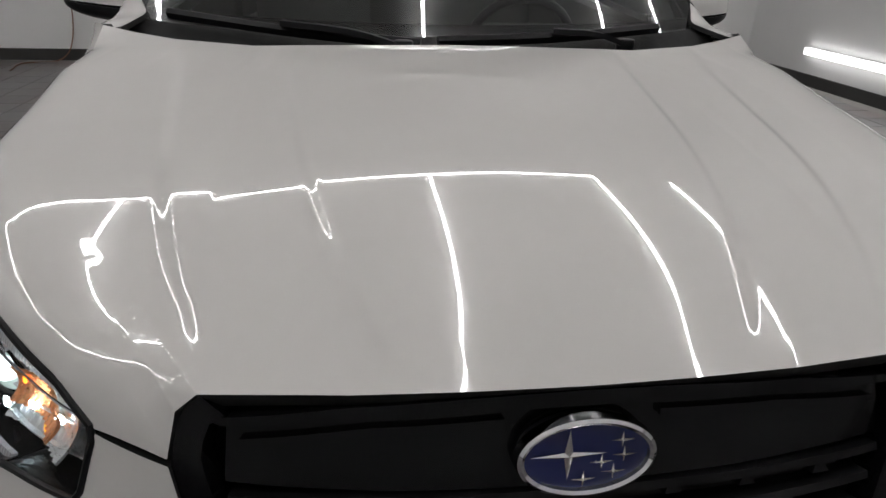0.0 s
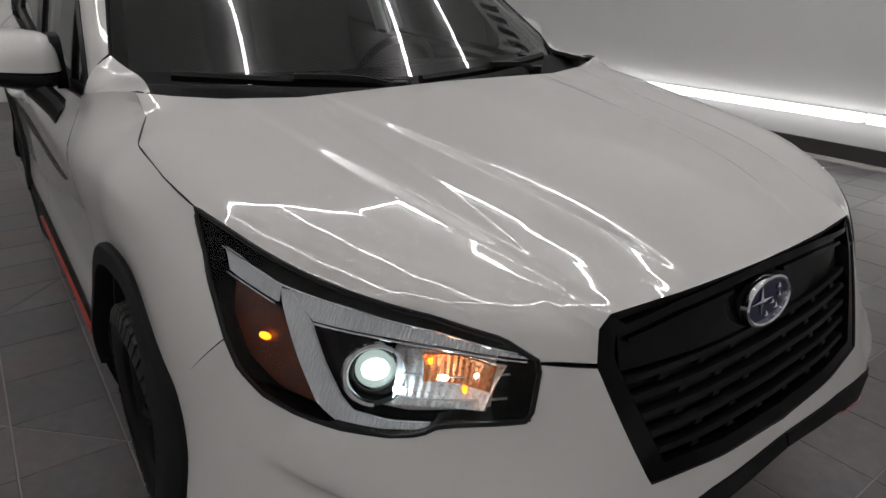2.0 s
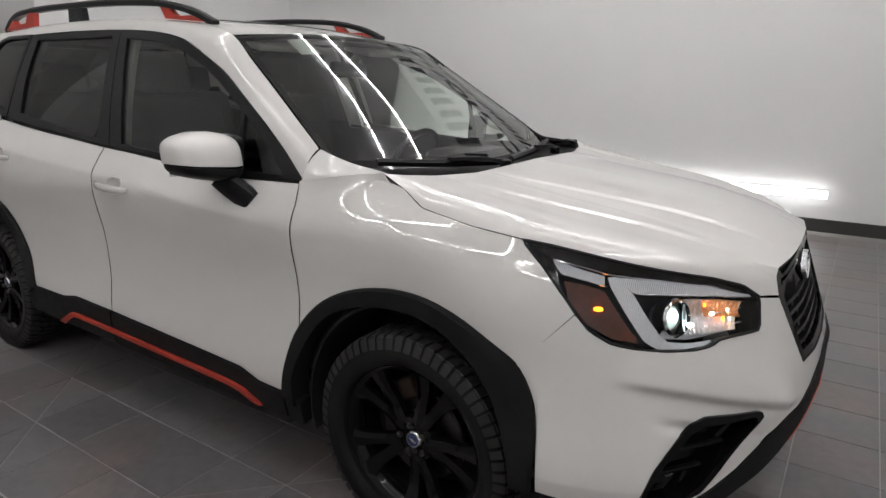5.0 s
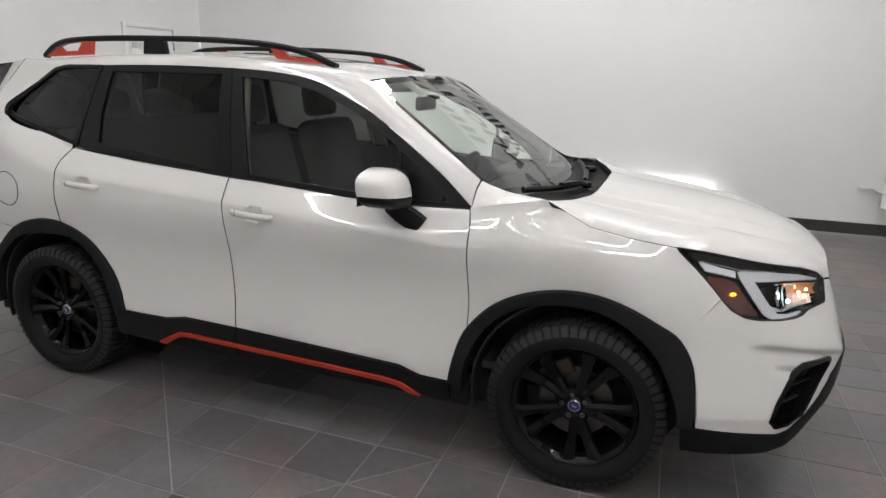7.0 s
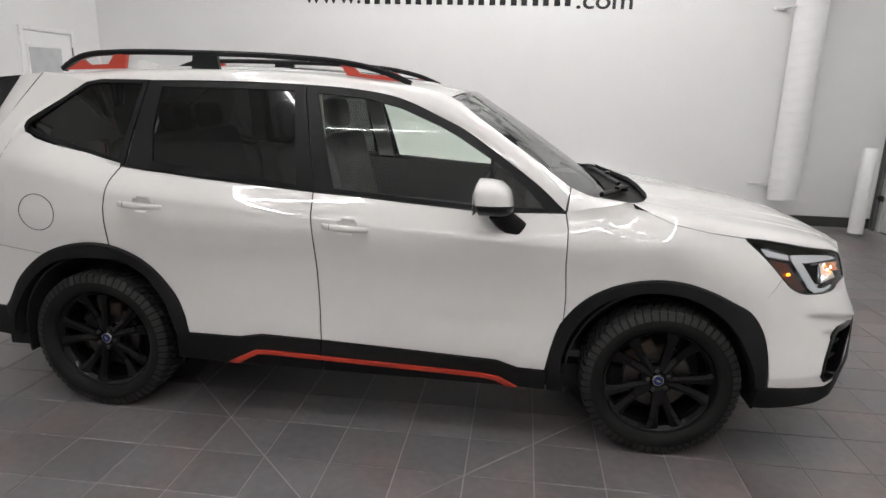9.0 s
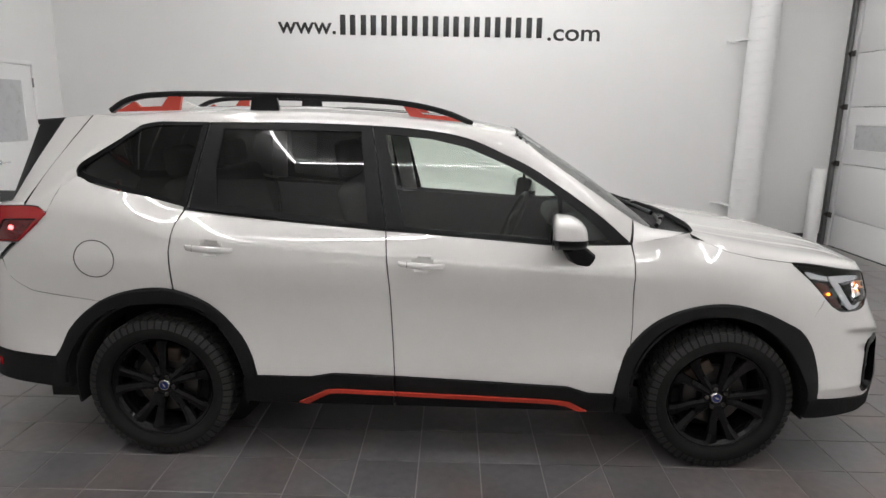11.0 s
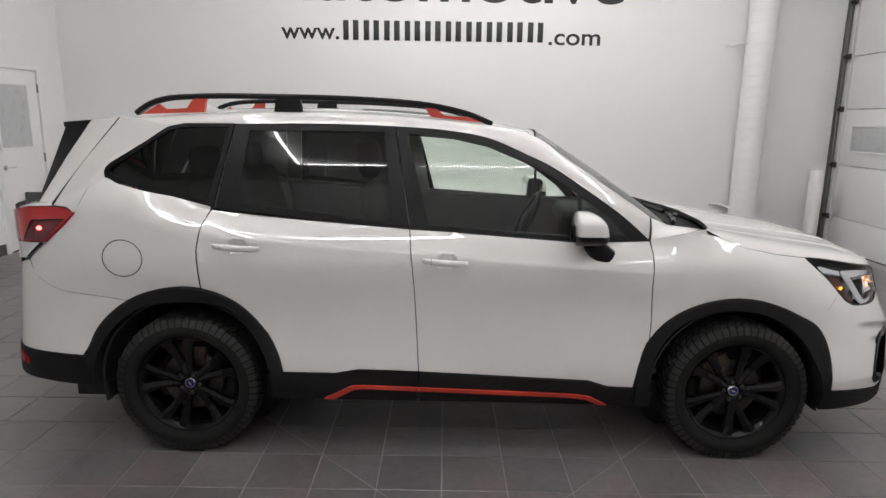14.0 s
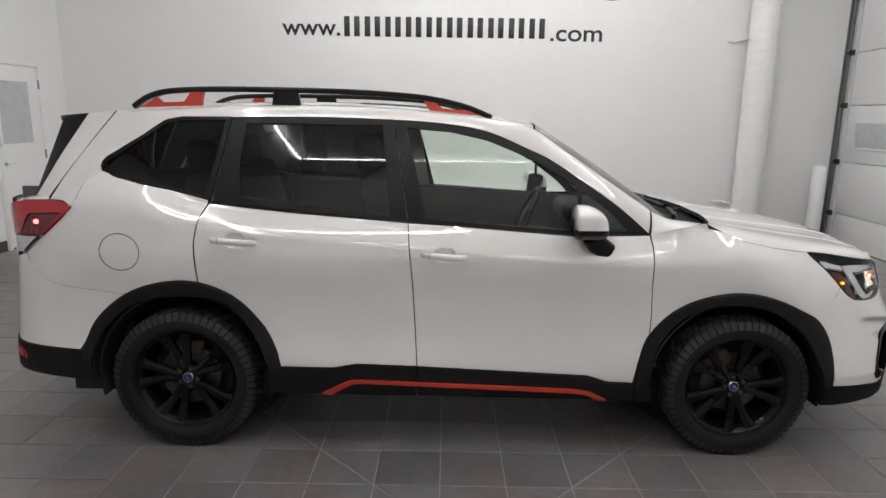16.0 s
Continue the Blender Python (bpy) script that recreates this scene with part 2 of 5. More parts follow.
def spline(xs, ys, x):
    """A smooth line through (xs, ys), held at its ends."""
    xs, ys = np.asarray(xs, float), np.asarray(ys, float)
    x = np.clip(np.asarray(x, float), xs[0], xs[-1])
    d = np.diff(ys) / np.diff(xs)
    m = np.zeros(len(xs))
    m[1:-1] = (d[:-1] + d[1:]) / 2
    m[0], m[-1] = d[0], d[-1]
    i = np.clip(np.searchsorted(xs, x) - 1, 0, len(xs) - 2)
    h = xs[i + 1] - xs[i]
    t = (x - xs[i]) / h
    return (2 * t**3 - 3 * t * t + 1) * ys[i] + (t**3 - 2 * t * t + t) * h * m[i] + (3 * t * t - 2 * t**3) * ys[i + 1] + (t**3 - t * t) * h * m[i + 1]


def along(points, t, smooth=False):
    """Points at the shares t of a polyline's length."""
    p = np.asarray(points, float)
    s = np.concatenate([[0], np.cumsum(np.linalg.norm(np.diff(p, axis=0), axis=1))])
    s /= s[-1]
    f = spline if smooth else (lambda a, b, c: np.interp(c, a, b))
    return np.stack([f(s, p[:, i], t) for i in range(p.shape[1])], -1)


def coons(bottom, top, left, right, nu, nv, smooth=False):
    """A net between four lines: bottom and top run one way, left and right from bottom to top."""
    u, v = np.linspace(0, 1, nu), np.linspace(0, 1, nv)
    B, T, L, R = along(bottom, u, smooth), along(top, u, smooth), along(left, v, smooth), along(right, v, smooth)
    U, W = u[:, None, None], v[None, :, None]
    return ((1 - W) * B[:, None] + W * T[:, None] + (1 - U) * L[None] + U * R[None]
            - ((1 - U) * (1 - W) * B[0] + U * (1 - W) * B[-1] + (1 - U) * W * T[0] + U * W * T[-1]))


def columns(s, low, high, nv):
    """A net of upright lines at the places s between the lines low and high."""
    s = np.asarray(s, float)
    lo = np.interp(s, [p[0] for p in low], [p[1] for p in low])
    hi = np.interp(s, [p[0] for p in high], [p[1] for p in high])
    v = np.linspace(0, 1, nv)
    return np.stack([np.repeat(s[:, None], nv, 1), lo[:, None] * (1 - v) + hi[:, None] * v], -1)


def unit(a):
    return a / np.maximum(np.linalg.norm(a, axis=-1, keepdims=True), 1e-9)


def normals(P, out):
    n = unit(np.cross(np.gradient(P, axis=0), np.gradient(P, axis=1)))
    return n if (n * np.asarray(out, float)).sum(-1).mean() > 0 else -n


def sheet(name, P, mat, parent, out=(0, -1, 0), flange=0.018, gap=0.0026, label="", hole=None, raise_by=0.0):
    """A panel from a net of points: gap drawn in at its four edges, edges turned back by flange."""
    P = np.array(P, float)
    N = normals(P, out)
    P = P + N * raise_by
    if gap:
        gaps = gap if isinstance(gap, tuple) else (gap,) * 4
        for g_, a, b in zip(gaps, ((0, slice(None)), (-1, slice(None)), (slice(None), 0), (slice(None), -1)), ((1, slice(None)), (-2, slice(None)), (slice(None), 1), (slice(None), -2))):
            P[a] += unit(P[b] - P[a]) * np.minimum(g_, 0.4 * np.linalg.norm(P[b] - P[a], axis=-1, keepdims=True))
    n, m = P.shape[:2]
    idx = np.arange(n * m).reshape(n, m)
    V = list(P.reshape(-1, 3))
    c = np.cross(np.gradient(P, axis=0), np.gradient(P, axis=1))
    flip = (c * N).sum() < 0
    F = []
    for i in range(n - 1):
        for j in range(m - 1):
            if hole is not None and hole[i, j]:
                continue
            q = (idx[i, j], idx[i + 1, j], idx[i + 1, j + 1], idx[i, j + 1])
            F.append(q[::-1] if flip else q)
    grid_faces = len(F)
    if flange:
        loop = list(idx[:, 0]) + list(idx[-1, 1:]) + list(idx[-2::-1, -1]) + list(idx[0, -2:0:-1])
        base = len(V)
        NV = N.reshape(-1, 3)
        V += [V[k] - NV[k] * flange for k in loop]
        k = len(loop)
        for a in range(k):
            b = (a + 1) % k
            q = (loop[a], base + a, base + b, loop[b])
            F.append(q[::-1] if flip else q)
    # white panels get dark turned-back edges: gap shade put into the colour
    return solid(name, V, F, mat, parent, label, shade_from=grid_faces if flange and mat is PAINT else None)


def both(name, P, mat, parents, out=(0, -1, 0), **kw):
    """The same panel on both sides of the car."""
    P = np.asarray(P, float)
    if not isinstance(parents, (tuple, list)):
        parents = (parents, parents)
    made = []
    for k, sgn in enumerate((1, -1)):
        made.append(sheet(name, P * (1, sgn, 1), mat, parents[k], (out[0], out[1] * sgn, out[2]), **kw))
    return made

# ---- the room ----
def slab(name, size, at, mat, label, bevel=0.0, cat="wall"):
    ob = part(name, box(size, at, bevel), mat, None, "", smooth=False)
    return tagged(ob, label, cat, kind="structure")


H, T = TOP, 0.2
slab("wall_back", (RIGHT - LEFT + 2 * T, T, H), ((LEFT + RIGHT) / 2, BACK + T / 2, H / 2), WALLPAINT, "smooth white painted showroom wall behind the car")
slab("wall_front", (RIGHT - LEFT + 2 * T, T, H), ((LEFT + RIGHT) / 2, FRONT - T / 2, H / 2), WALLPAINT, "plain white painted wall facing the car's side")
# left wall with its door opening and a deep bay beyond a column
DY0, DY1, DH = 3.47, 4.40, 2.19
BAY0, BAY1, BAYX = -2.62, 1.30, -6.52
wall = join(box((T, BAY0 - FRONT, H), (LEFT - T / 2, (BAY0 + FRONT) / 2, H / 2)), box((T, DY0 - BAY1, H), (LEFT - T / 2, (DY0 + BAY1) / 2, H / 2)), box((T, BACK - DY1, H), (LEFT - T / 2, (BACK + DY1) / 2, H / 2)), box((T, DY1 - DY0, H - DH), (LEFT - T / 2, (DY0 + DY1) / 2, (H + DH) / 2)))
bay = join(box((T, BAY1 - BAY0 + 2 * T, H), (BAYX - T / 2, (BAY0 + BAY1) / 2, H / 2)), box((LEFT - T - BAYX, T, H), ((LEFT - T + BAYX) / 2, BAY0 - T / 2, H / 2)), box((LEFT - T - BAYX, T, H), ((LEFT - T + BAYX) / 2, BAY1 + T / 2, H / 2)))
tagged(part("wall_bay", bay, WALLPAINT, smooth=False), "plain white walls of the bay beside the column", "wall", kind="structure")
slab("ceiling_bay", (LEFT - T - BAYX + T, BAY1 - BAY0 + 2 * T, T), ((LEFT - 2 * T + BAYX) / 2, (BAY0 + BAY1) / 2, H + T / 2), CEILPAINT, "plain white ceiling over the bay", cat="ceiling")
slab("floor_bay", (LEFT - BAYX, BAY1 - BAY0, .10), ((LEFT + BAYX) / 2, (BAY0 + BAY1) / 2, -.0515), TILE, "grey tiled floor of the bay", cat="floor")
column = tagged(new("column"), "white painted steel column on a base plate by the wall", "column")
part("shaft", box((.20, .24, H - .02), (LEFT + .13, BAY0 + .02, H / 2 + .008), .012), WHITEMETAL, column)
part("base_plate", box((.30, .34, .018), (LEFT + .16, BAY0 + .02, .009), .004), WHITEMETAL, column)
tagged(part("wall_left", wall, WALLPAINT, smooth=False), "white painted side wall with a service door", "wall", kind="structure")
# right wall with the roller door opening
GY0, GY1, GH = 0.55, 4.72, 4.0
wall = join(box((T, GY0 - FRONT, H), (RIGHT + T / 2, (GY0 + FRONT) / 2, H / 2)), box((T, BACK - GY1, H), (RIGHT + T / 2, (BACK + GY1) / 2, H / 2)), box((T, GY1 - GY0, H - GH), (RIGHT + T / 2, (GY0 + GY1) / 2, (H + GH) / 2)))
tagged(part("wall_right", wall, WALLPAINT, smooth=False), "white painted wall round the sectional garage door", "wall", kind="structure")
slab("ceiling", (RIGHT - LEFT + 2 * T, BACK - FRONT + 2 * T, T), ((LEFT + RIGHT) / 2, (BACK + FRONT) / 2, H + T / 2), CEILPAINT, "plain white ceiling with rows of light tubes", cat="ceiling")
for nm, size, at in (("baseboard_back", (RIGHT - LEFT - .02, .016, .125), ((LEFT + RIGHT) / 2, BACK - .009, .0645)), ("baseboard_left", (.016, BAY0 - FRONT - .14, .125), (LEFT + .009, (BAY0 + FRONT) / 2 - .04, .0645)),
                     ("baseboard_left", (.016, DY0 - BAY1 - .05, .125), (LEFT + .009, (DY0 + BAY1) / 2, .0645)),
                     ("baseboard_left", (.016, BACK - DY1 - .1, .125), (LEFT + .009, (DY1 + BACK) / 2 + .02, .0645)), ("baseboard_front", (RIGHT - LEFT - .04, .016, .125), ((LEFT + RIGHT) / 2, FRONT + .009, .0645)),
                     ("baseboard_right", (.016, GY0 - FRONT - .1, .125), (RIGHT - .009, (GY0 + FRONT) / 2, .0645))):
    slab(nm, size, at, BASEB, "dark rubber baseboard along the wall", .003, "baseboard")


# ---- ceiling tubes: lit bars in a ladder, each bar its own fitting ----
def tube_light(a, b, mat=LED, w=.036, h=.034, label="white linear LED tube fixed to the ceiling", name="ceiling_light", drop=(0, 0, -1)):
    a, b = Vector(a), Vector(b)
    L = (b - a).length
    d = (b - a).normalized()
    ob = new(name)
    tagged(ob, label, "light", group=name)
    x = abs(d.x) > .5
    size = (L, w, h) if x else (w, L, h)
    mid = (a + b) / 2
    dv = Vector(drop)
    if dv.z:
        part("housing", box((size[0], size[1] * 1.1, .02) if x else (size[0] * 1.1, size[1], .02), mid - dv * .012, .003), WHITEMETAL, ob)
        part("diffuser", box((size[0] - .02, size[1], h) if x else (size[0], size[1] - .02, h), mid + dv * h * .5, .012, 3), mat, ob)
    else:
        part("housing", box((L, .02, h * 1.15), mid - dv * .0, .003), WHITEMETAL, ob)
        part("diffuser", box((L - .02, .05, h), mid + dv * .036, .012, 3), mat, ob)
    return ob


def run_x(y, x0, x1, n):
    for i in range(n):
        tube_light((x0 + (x1 - x0) * i / n + .006, y, TOP - .024), (x0 + (x1 - x0) * (i + 1) / n - .006, y, TOP - .024))


def run_y(x, y0, y1, n):
    for i in range(n):
        tube_light((x, y0 + (y1 - y0) * i / n + .006, TOP - .024), (x, y0 + (y1 - y0) * (i + 1) / n - .006, TOP - .024))


X0, X1 = -2.1, 3.1
for y in (-5.3, -2.6, 0.35, 2.4):
    run_x(y, X0 + .045, X1 - .045, 2)
for x in (X0, X1):
    run_y(x, -5.33, 2.43, 3)
run_x(3.45, X0, X1 - .4, 2)
# the low tube along the back wall
for x0, x1 in ((-4.05, -2.55), (-2.53, -1.02), (-1.0, .54), (.56, 2.12)):
    tube_light((x0, BACK - .012, .37), (x1, BACK - .012, .37), WALLLED, .05, .075, "white linear LED tube low on the back wall", "wall_light", (0, -1, 0))


# ---- wall sign ----
def lettering(name, text, size, x, z, width, label, y=BACK - .004):
    cu = bpy.data.curves.new(name, "FONT")
    cu.body, cu.size, cu.extrude, cu.offset = text, size, .0015, .012 * size
    ob = bpy.data.objects.new(name, cu)
    scene.collection.objects.link(ob)
    bpy.context.view_layer.update()
    me = bpy.data.meshes.new_from_object(ob.evaluated_get(bpy.context.evaluated_depsgraph_get()))
    scene.collection.objects.unlink(ob)
    bpy.data.objects.remove(ob)
    co = np.array([v.co[:] for v in me.vertices])
    k = width / (co[:, 0].max() - co[:, 0].min())
    x0 = co[:, 0].min()
    for v in me.vertices:
        v.co = (x + (v.co.x - x0) * k, y - v.co.z, z + v.co.y)
    me.materials.append(SIGNBLACK)
    return tagged(new(name, me), label, "wall sign")


def name_blocks(name, x, z, width, height, n, label, y=BACK - .004):
    """The trade name stands as a row of plain black shapes."""
    ob = new(name)
    tagged(ob, label, "wall sign")
    step = width / n
    for i in range(n):
        for k in (-.24, .24):
            part("block", box((step * .27, .004, height), (x + step * (i + .5 + k), y, z + height / 2), .001), SIGNBLACK, ob)
    return ob


lettering("sign_word", "Automotive", .78, -2.535, 3.125, 4.74, "large black word on the white wall")
lettering("sign_word", "www.", .30, -2.27, 2.635, .76, "small black web prefix on the white wall")
lettering("sign_word", ".com", .30, 1.24, 2.60, .68, "small black web ending on the white wall")
name_blocks("sign_name", -1.49, 2.625, 2.69, .25, 10, "row of black sign blocks in the web line")
name_blocks("sign_name", -1.75, 4.0, 3.2, .55, 6, "large row of black sign blocks high on the wall")

# ---- service door in the left wall ----
door = tagged(new("door_1"), "white service door with a frosted pane, closed", "door", kind="structure")
part("door_frame", join(box((.10, .05, DH), (LEFT - .02, DY0 + .025, DH / 2), .004), box((.10, .05, DH), (LEFT - .02, DY1 - .025, DH / 2), .004), box((.10, DY1 - DY0 - .1, .05), (LEFT - .02, (DY0 + DY1) / 2, DH - .025), .004)), DOORWHITE, door)
part("door_leaf", box((.045, DY1 - DY0 - .112, DH - .07), (LEFT - .015, (DY0 + DY1) / 2, (DH - .05) / 2 + .006), .003), DOORWHITE, door)
part("pane_frame", join(*[box(s, a, .004) for s, a in (((.02, .60, .03), (LEFT + .013, 3.86, 1.965)), ((.02, .60, .03), (LEFT + .013, 3.86, 1.215)), ((.02, .03, .78), (LEFT + .013, 4.145, 1.59)), ((.02, .03, .78), (LEFT + .013, 3.575, 1.59)))]), DOORWHITE, door)
part("pane", box((.012, .55, .74), (LEFT + .013, 3.86, 1.59), .002), FROST, door)
for z in (1.93, 1.08, .25):
    part("hinge", cylinder(.011, .11, (LEFT + .018, DY1 - .05, z), 12, bevel=.002), TRACK, door)
part("door_handle", join(cylinder(.03, .012, (LEFT + .014, 3.60, 1.0), 20, "x"), cylinder(.009, .05, (LEFT + .04, 3.60, 1.0), 12, "x"), box((.016, .12, .018), (LEFT + .062, 3.65, 1.0), .005)), CHROME, door)

# ---- sectional garage door in the right wall ----
gate = tagged(new("door_2"), "white sectional garage door with long pressed panels, closed", "garage door", kind="structure")
zs = [0.01, .42, 1.10, 1.82, 2.48, 3.15, 3.98]
for z0, z1 in zip(zs, zs[1:]):
    bm = box((.05, GY1 - GY0 - .06, z1 - z0 - .008), (RIGHT + .02, (GY0 + GY1) / 2 - .02, (z0 + z1) / 2), .006)
    p = part("door_section", bm, DOORWHITE, gate)
    if z0 == 1.10:
        for yc in (4.05, 2.65, 1.25):
            part("window_frame", join(*[box(s_, a_, .004) for s_, a_ in (((.02, .86, .025), (RIGHT - .012, yc, 1.605)), ((.02, .86, .025), (RIGHT - .012, yc, 1.285)), ((.02, .025, .34), (RIGHT - .012, yc - .42, 1.445)), ((.02, .025, .34), (RIGHT - .012, yc + .42, 1.445)))]), DOORWHITE, p)
            part("pane", box((.01, .82, .30), (RIGHT - .008, yc, 1.445), .002), FROST, p)
track = tagged(new("door_track"), "galvanised vertical track of the garage door", "door track")
part("rail", join(box((.035, .012, 4.2), (RIGHT - .05, GY1 + .045, 2.1), .002), box((.012, .07, 4.2), (RIGHT - .03, GY1 + .08, 2.1), .002), box((.035, .012, 4.2), (RIGHT - .05, GY1 + .11, 2.1), .002)), TRACK, track)
for z in zs[1:-1]:
    part("roller", join(cylinder(.024, .03, (RIGHT - .06, GY1 + .03, z), 14, "y"), box((.012, .11, .07), (RIGHT - .045, GY1 - .01, z), .003)), STEEL, track)

# ---- pipe, bollard ----
pipe = tagged(new("duct_pipe"), "white spiral duct hanging from the ceiling by the wall", "duct")
n, PX, PY, PR = 40, 3.90, 4.66, .172
z = .38
V, F = [], []
rings = []
while z < TOP - .01:
    for dz, dr in ((0, 0), (.118, 0), (.122, .003), (.128, .003)):
        rings.append((min(z + dz, TOP - .005), PR + dr))
    z += .132
for zz, rr in rings:
    V += [(PX + rr * math.cos(2 * math.pi * i / n), PY + rr * math.sin(2 * math.pi * i / n), zz + .02 * math.cos(2 * math.pi * i / n)) for i in range(n)]
for j in range(len(rings) - 1):
    F += [(j * n + i, j * n + (i + 1) % n, (j + 1) * n + (i + 1) % n, (j + 1) * n + i) for i in range(n)]
F.append(tuple(range(n))[::-1])
solid("duct", V, F, WHITEMETAL, pipe, sharp=.35)
for z in (.52, 2.62):
    part("bracket", join(box((.05, .30, .012), (PX - .19, PY + .12, z), .002), box((.16, .02, .035), (PX - .26, BACK - .02, z), .003), cylinder(.012, .03, (PX - .30, BACK - .04, z), 10, "y")), WHITEMETAL, pipe)
bol = tagged(new("bollard"), "white steel bollard standing by the garage door", "bollard")
part("post", join(cylinder(.082, 1.05, (4.70, 4.42, .53), 32, bevel=.012)), WHITEMETAL, bol)
part("band", cylinder(.086, .03, (4.70, 4.42, .02), 32), TRACK, bol)

# ---- the car: one smooth skin, cut into its panels; x ahead, right side towards -y ----
# plan of the skin at two heights, by a running place s (equal to x along the doors)
PLAN_S = [-3.0, -2.45, -2.2, -1.9, -1.6, -1.2, -.4, .6, 1.2, 1.4, 1.6, 1.8, 2.0, 2.2, 2.40, 2.55, 2.75, 3.0]
UP_X = [-2.30, -2.25, -2.14, -1.88, -1.6, -1.2, -.4, .6, 1.2, 1.388, 1.56, 1.735, 1.885, 2.02, 2.135, 2.193, 2.214, 2.218]
UP_Y = [0, .58, .74, .83, .875, .89, .885, .88, .86, .838, .80, .760, .710, .635, .505, .376, .20, 0]
LOW_X = [-2.345, -2.29, -2.17, -1.9, -1.6, -1.2, -.4, .6, 1.2, 1.395, 1.585, 1.775, 1.935, 2.075, 2.215, 2.315, 2.36, 2.372]
LOW_Y = [0, .6, .77, .86, .885, .89, .885, .88, .885, .885, .880, .865, .83, .765, .635, .475, .25, 0]


def belt(x):
    return spline([-2.3, -1.98, -1.7, -1.2, -.2, .6, .9, 1.2, 2.3], [1.20, 1.21, 1.335, 1.205, 1.128, 1.08, 1.087, 1.10, 1.0], x)


def glass_y(x, z):
    d = z - 1.09
    return .80 - .20 * d - .25 * d * d - .06 * np.clip(-1.2 - x, 0, 2) ** 2


def skin(s, z):
    """Lower body: place s along the side and height z to a point."""
    s, z = np.asarray(s, float), np.asarray(z, float)
    w = np.clip((z - .5) / .45, -.15, 1.0)
    x = spline(PLAN_S, LOW_X, s) * (1 - w) + spline(PLAN_S, UP_X, s) * w
    x = x - .11 * np.clip((.58 - z) / .28, 0, 1) * np.clip((s - 2.2) / .35, 0, 1)
    y = spline(PLAN_S, LOW_Y, s) * (1 - w) + spline(PLAN_S, UP_Y, s) * w
    k = np.clip((2.3 - np.abs(s)) / .6, 0, 1)
    k = k * k * (3 - 2 * k)
    kf = np.clip((1.25 - s) / .34, 0, 1) * np.clip((s + 2.15) / .3, 0, 1)
    kf = kf * kf * (3 - 2 * kf)
    b = belt(x)
    reach = spline([-1.7, -1.4, -1.06, -.47, .16, .6, .9], [.17, .14, .105, .105, .11, .12, .15], s)
    fall = np.clip(1 - np.clip(b - z, 0, 1) / reach, 0, 1) ** spline([-1.6, -1.4, -1.1, .7, 1.0], [2.0, 1.8, 1.5, 1.5, 1.8], s)
    roll = np.exp(-np.clip(b - z, 0, 1) / .06)
    y = y + k * spline([.2, .36, .45, .6, .78, .9, .97, 1.05, 1.2], [-.03, .008, .012, -.008, -.010, .005, .009, 0, -.01], z)
    crown = np.clip((s - 1.0) / .34, 0, 1) * np.clip((2.0 - s) / .30, 0, 1)
    crown = crown * crown * (3 - 2 * crown)
    q = np.polyval(np.polyfit([.9, 1.11, 1.33, 1.5, 1.7, 2.0], [1.115, 1.105, 1.062, 1.03, 1.009, .98], 3), s) - z - .085
    y = y + .018 * crown * np.exp(-(q / np.where(q < 0, .055, .16)) ** 2)
    haunch = np.clip((s - 1.3) / .4, 0, 1) * np.clip((2.25 - s) / .45, 0, 1)
    y = y + .046 * haunch * haunch * (3 - 2 * haunch) * np.exp(-((z - .775) / np.where(z < .775, .42, .135)) ** 2)
    seam = np.polyval(np.polyfit([.87, 1.0, 1.09, 1.15, 1.235, 1.33, 1.51, 1.7, 2.0], [1.10, 1.118, 1.125, 1.12, 1.092, 1.060, 1.027, 1.009, .98], 4), np.clip(s, .8, 2.1))
    y = y - (.088 * np.exp(-((s - 1.16) / .14) ** 2) + .030 * np.exp(-((s - 1.42) / .18) ** 2)) * np.clip((s - .86) / .06, 0, 1) * np.exp(-np.clip(seam - z, 0, 1) / .065)
    y = y - kf * (y - glass_y(x, b) - .020) * fall - (1 - kf) * .03 * roll * k
    return np.stack([x, -y, z + 0 * x], -1)


def upper(x, z):
    """Greenhouse side."""
    x, z = np.asarray(x, float), np.asarray(z, float)
    return np.stack([x + 0 * z, -glass_y(x, z), z + 0 * x], -1)


def lower(net):
    return skin(net[..., 0], net[..., 1])


def house(net):
    return upper(net[..., 0], net[..., 1])


def band(a, b, n, depth=0.0, f=None, nv=3):
    """A net between two lines on the skin, pushed in by depth."""
    u = np.linspace(0, 1, n)
    A, B = along(a, u), along(b, u)
    v = np.linspace(0, 1, nv)[None, :, None]
    P = (f or lower)(A[:, None] * (1 - v) + B[:, None] * v)
    return P - normals(P, (0.3, -1, 0)) * depth


car = tagged(new("car"), "white pearl compact SUV with black cladding and orange-red accents", "car")

ARCH_F = [(0.824, 0.38), (0.843, 0.485), (0.872, 0.585), (0.923, 0.662), (0.998, 0.733), (1.1, 0.787), (1.259, 0.824), (1.4, 0.82), (1.55, 0.783), (1.641, 0.744), (1.714, 0.705), (1.768, 0.624), (1.784, 0.529), (1.78, 0.454), (1.778, 0.388)]
ARCH_FI = [(0.893, 0.35), (0.896, 0.46), (0.938, 0.576), (1.025, 0.686), (1.14, 0.745), (1.29, 0.766), (1.434, 0.75), (1.554, 0.698), (1.643, 0.616), (1.692, 0.519), (1.715, 0.452), (1.722, 0.39)]
ARCH_R = [(-1.815, .50), (-1.79, .56), (-1.749, .643), (-1.593, .779), (-1.401, .846), (-1.244, .849), (-1.076, .781), (-.932, .628), (-.88, .52), (-.86, .438)]
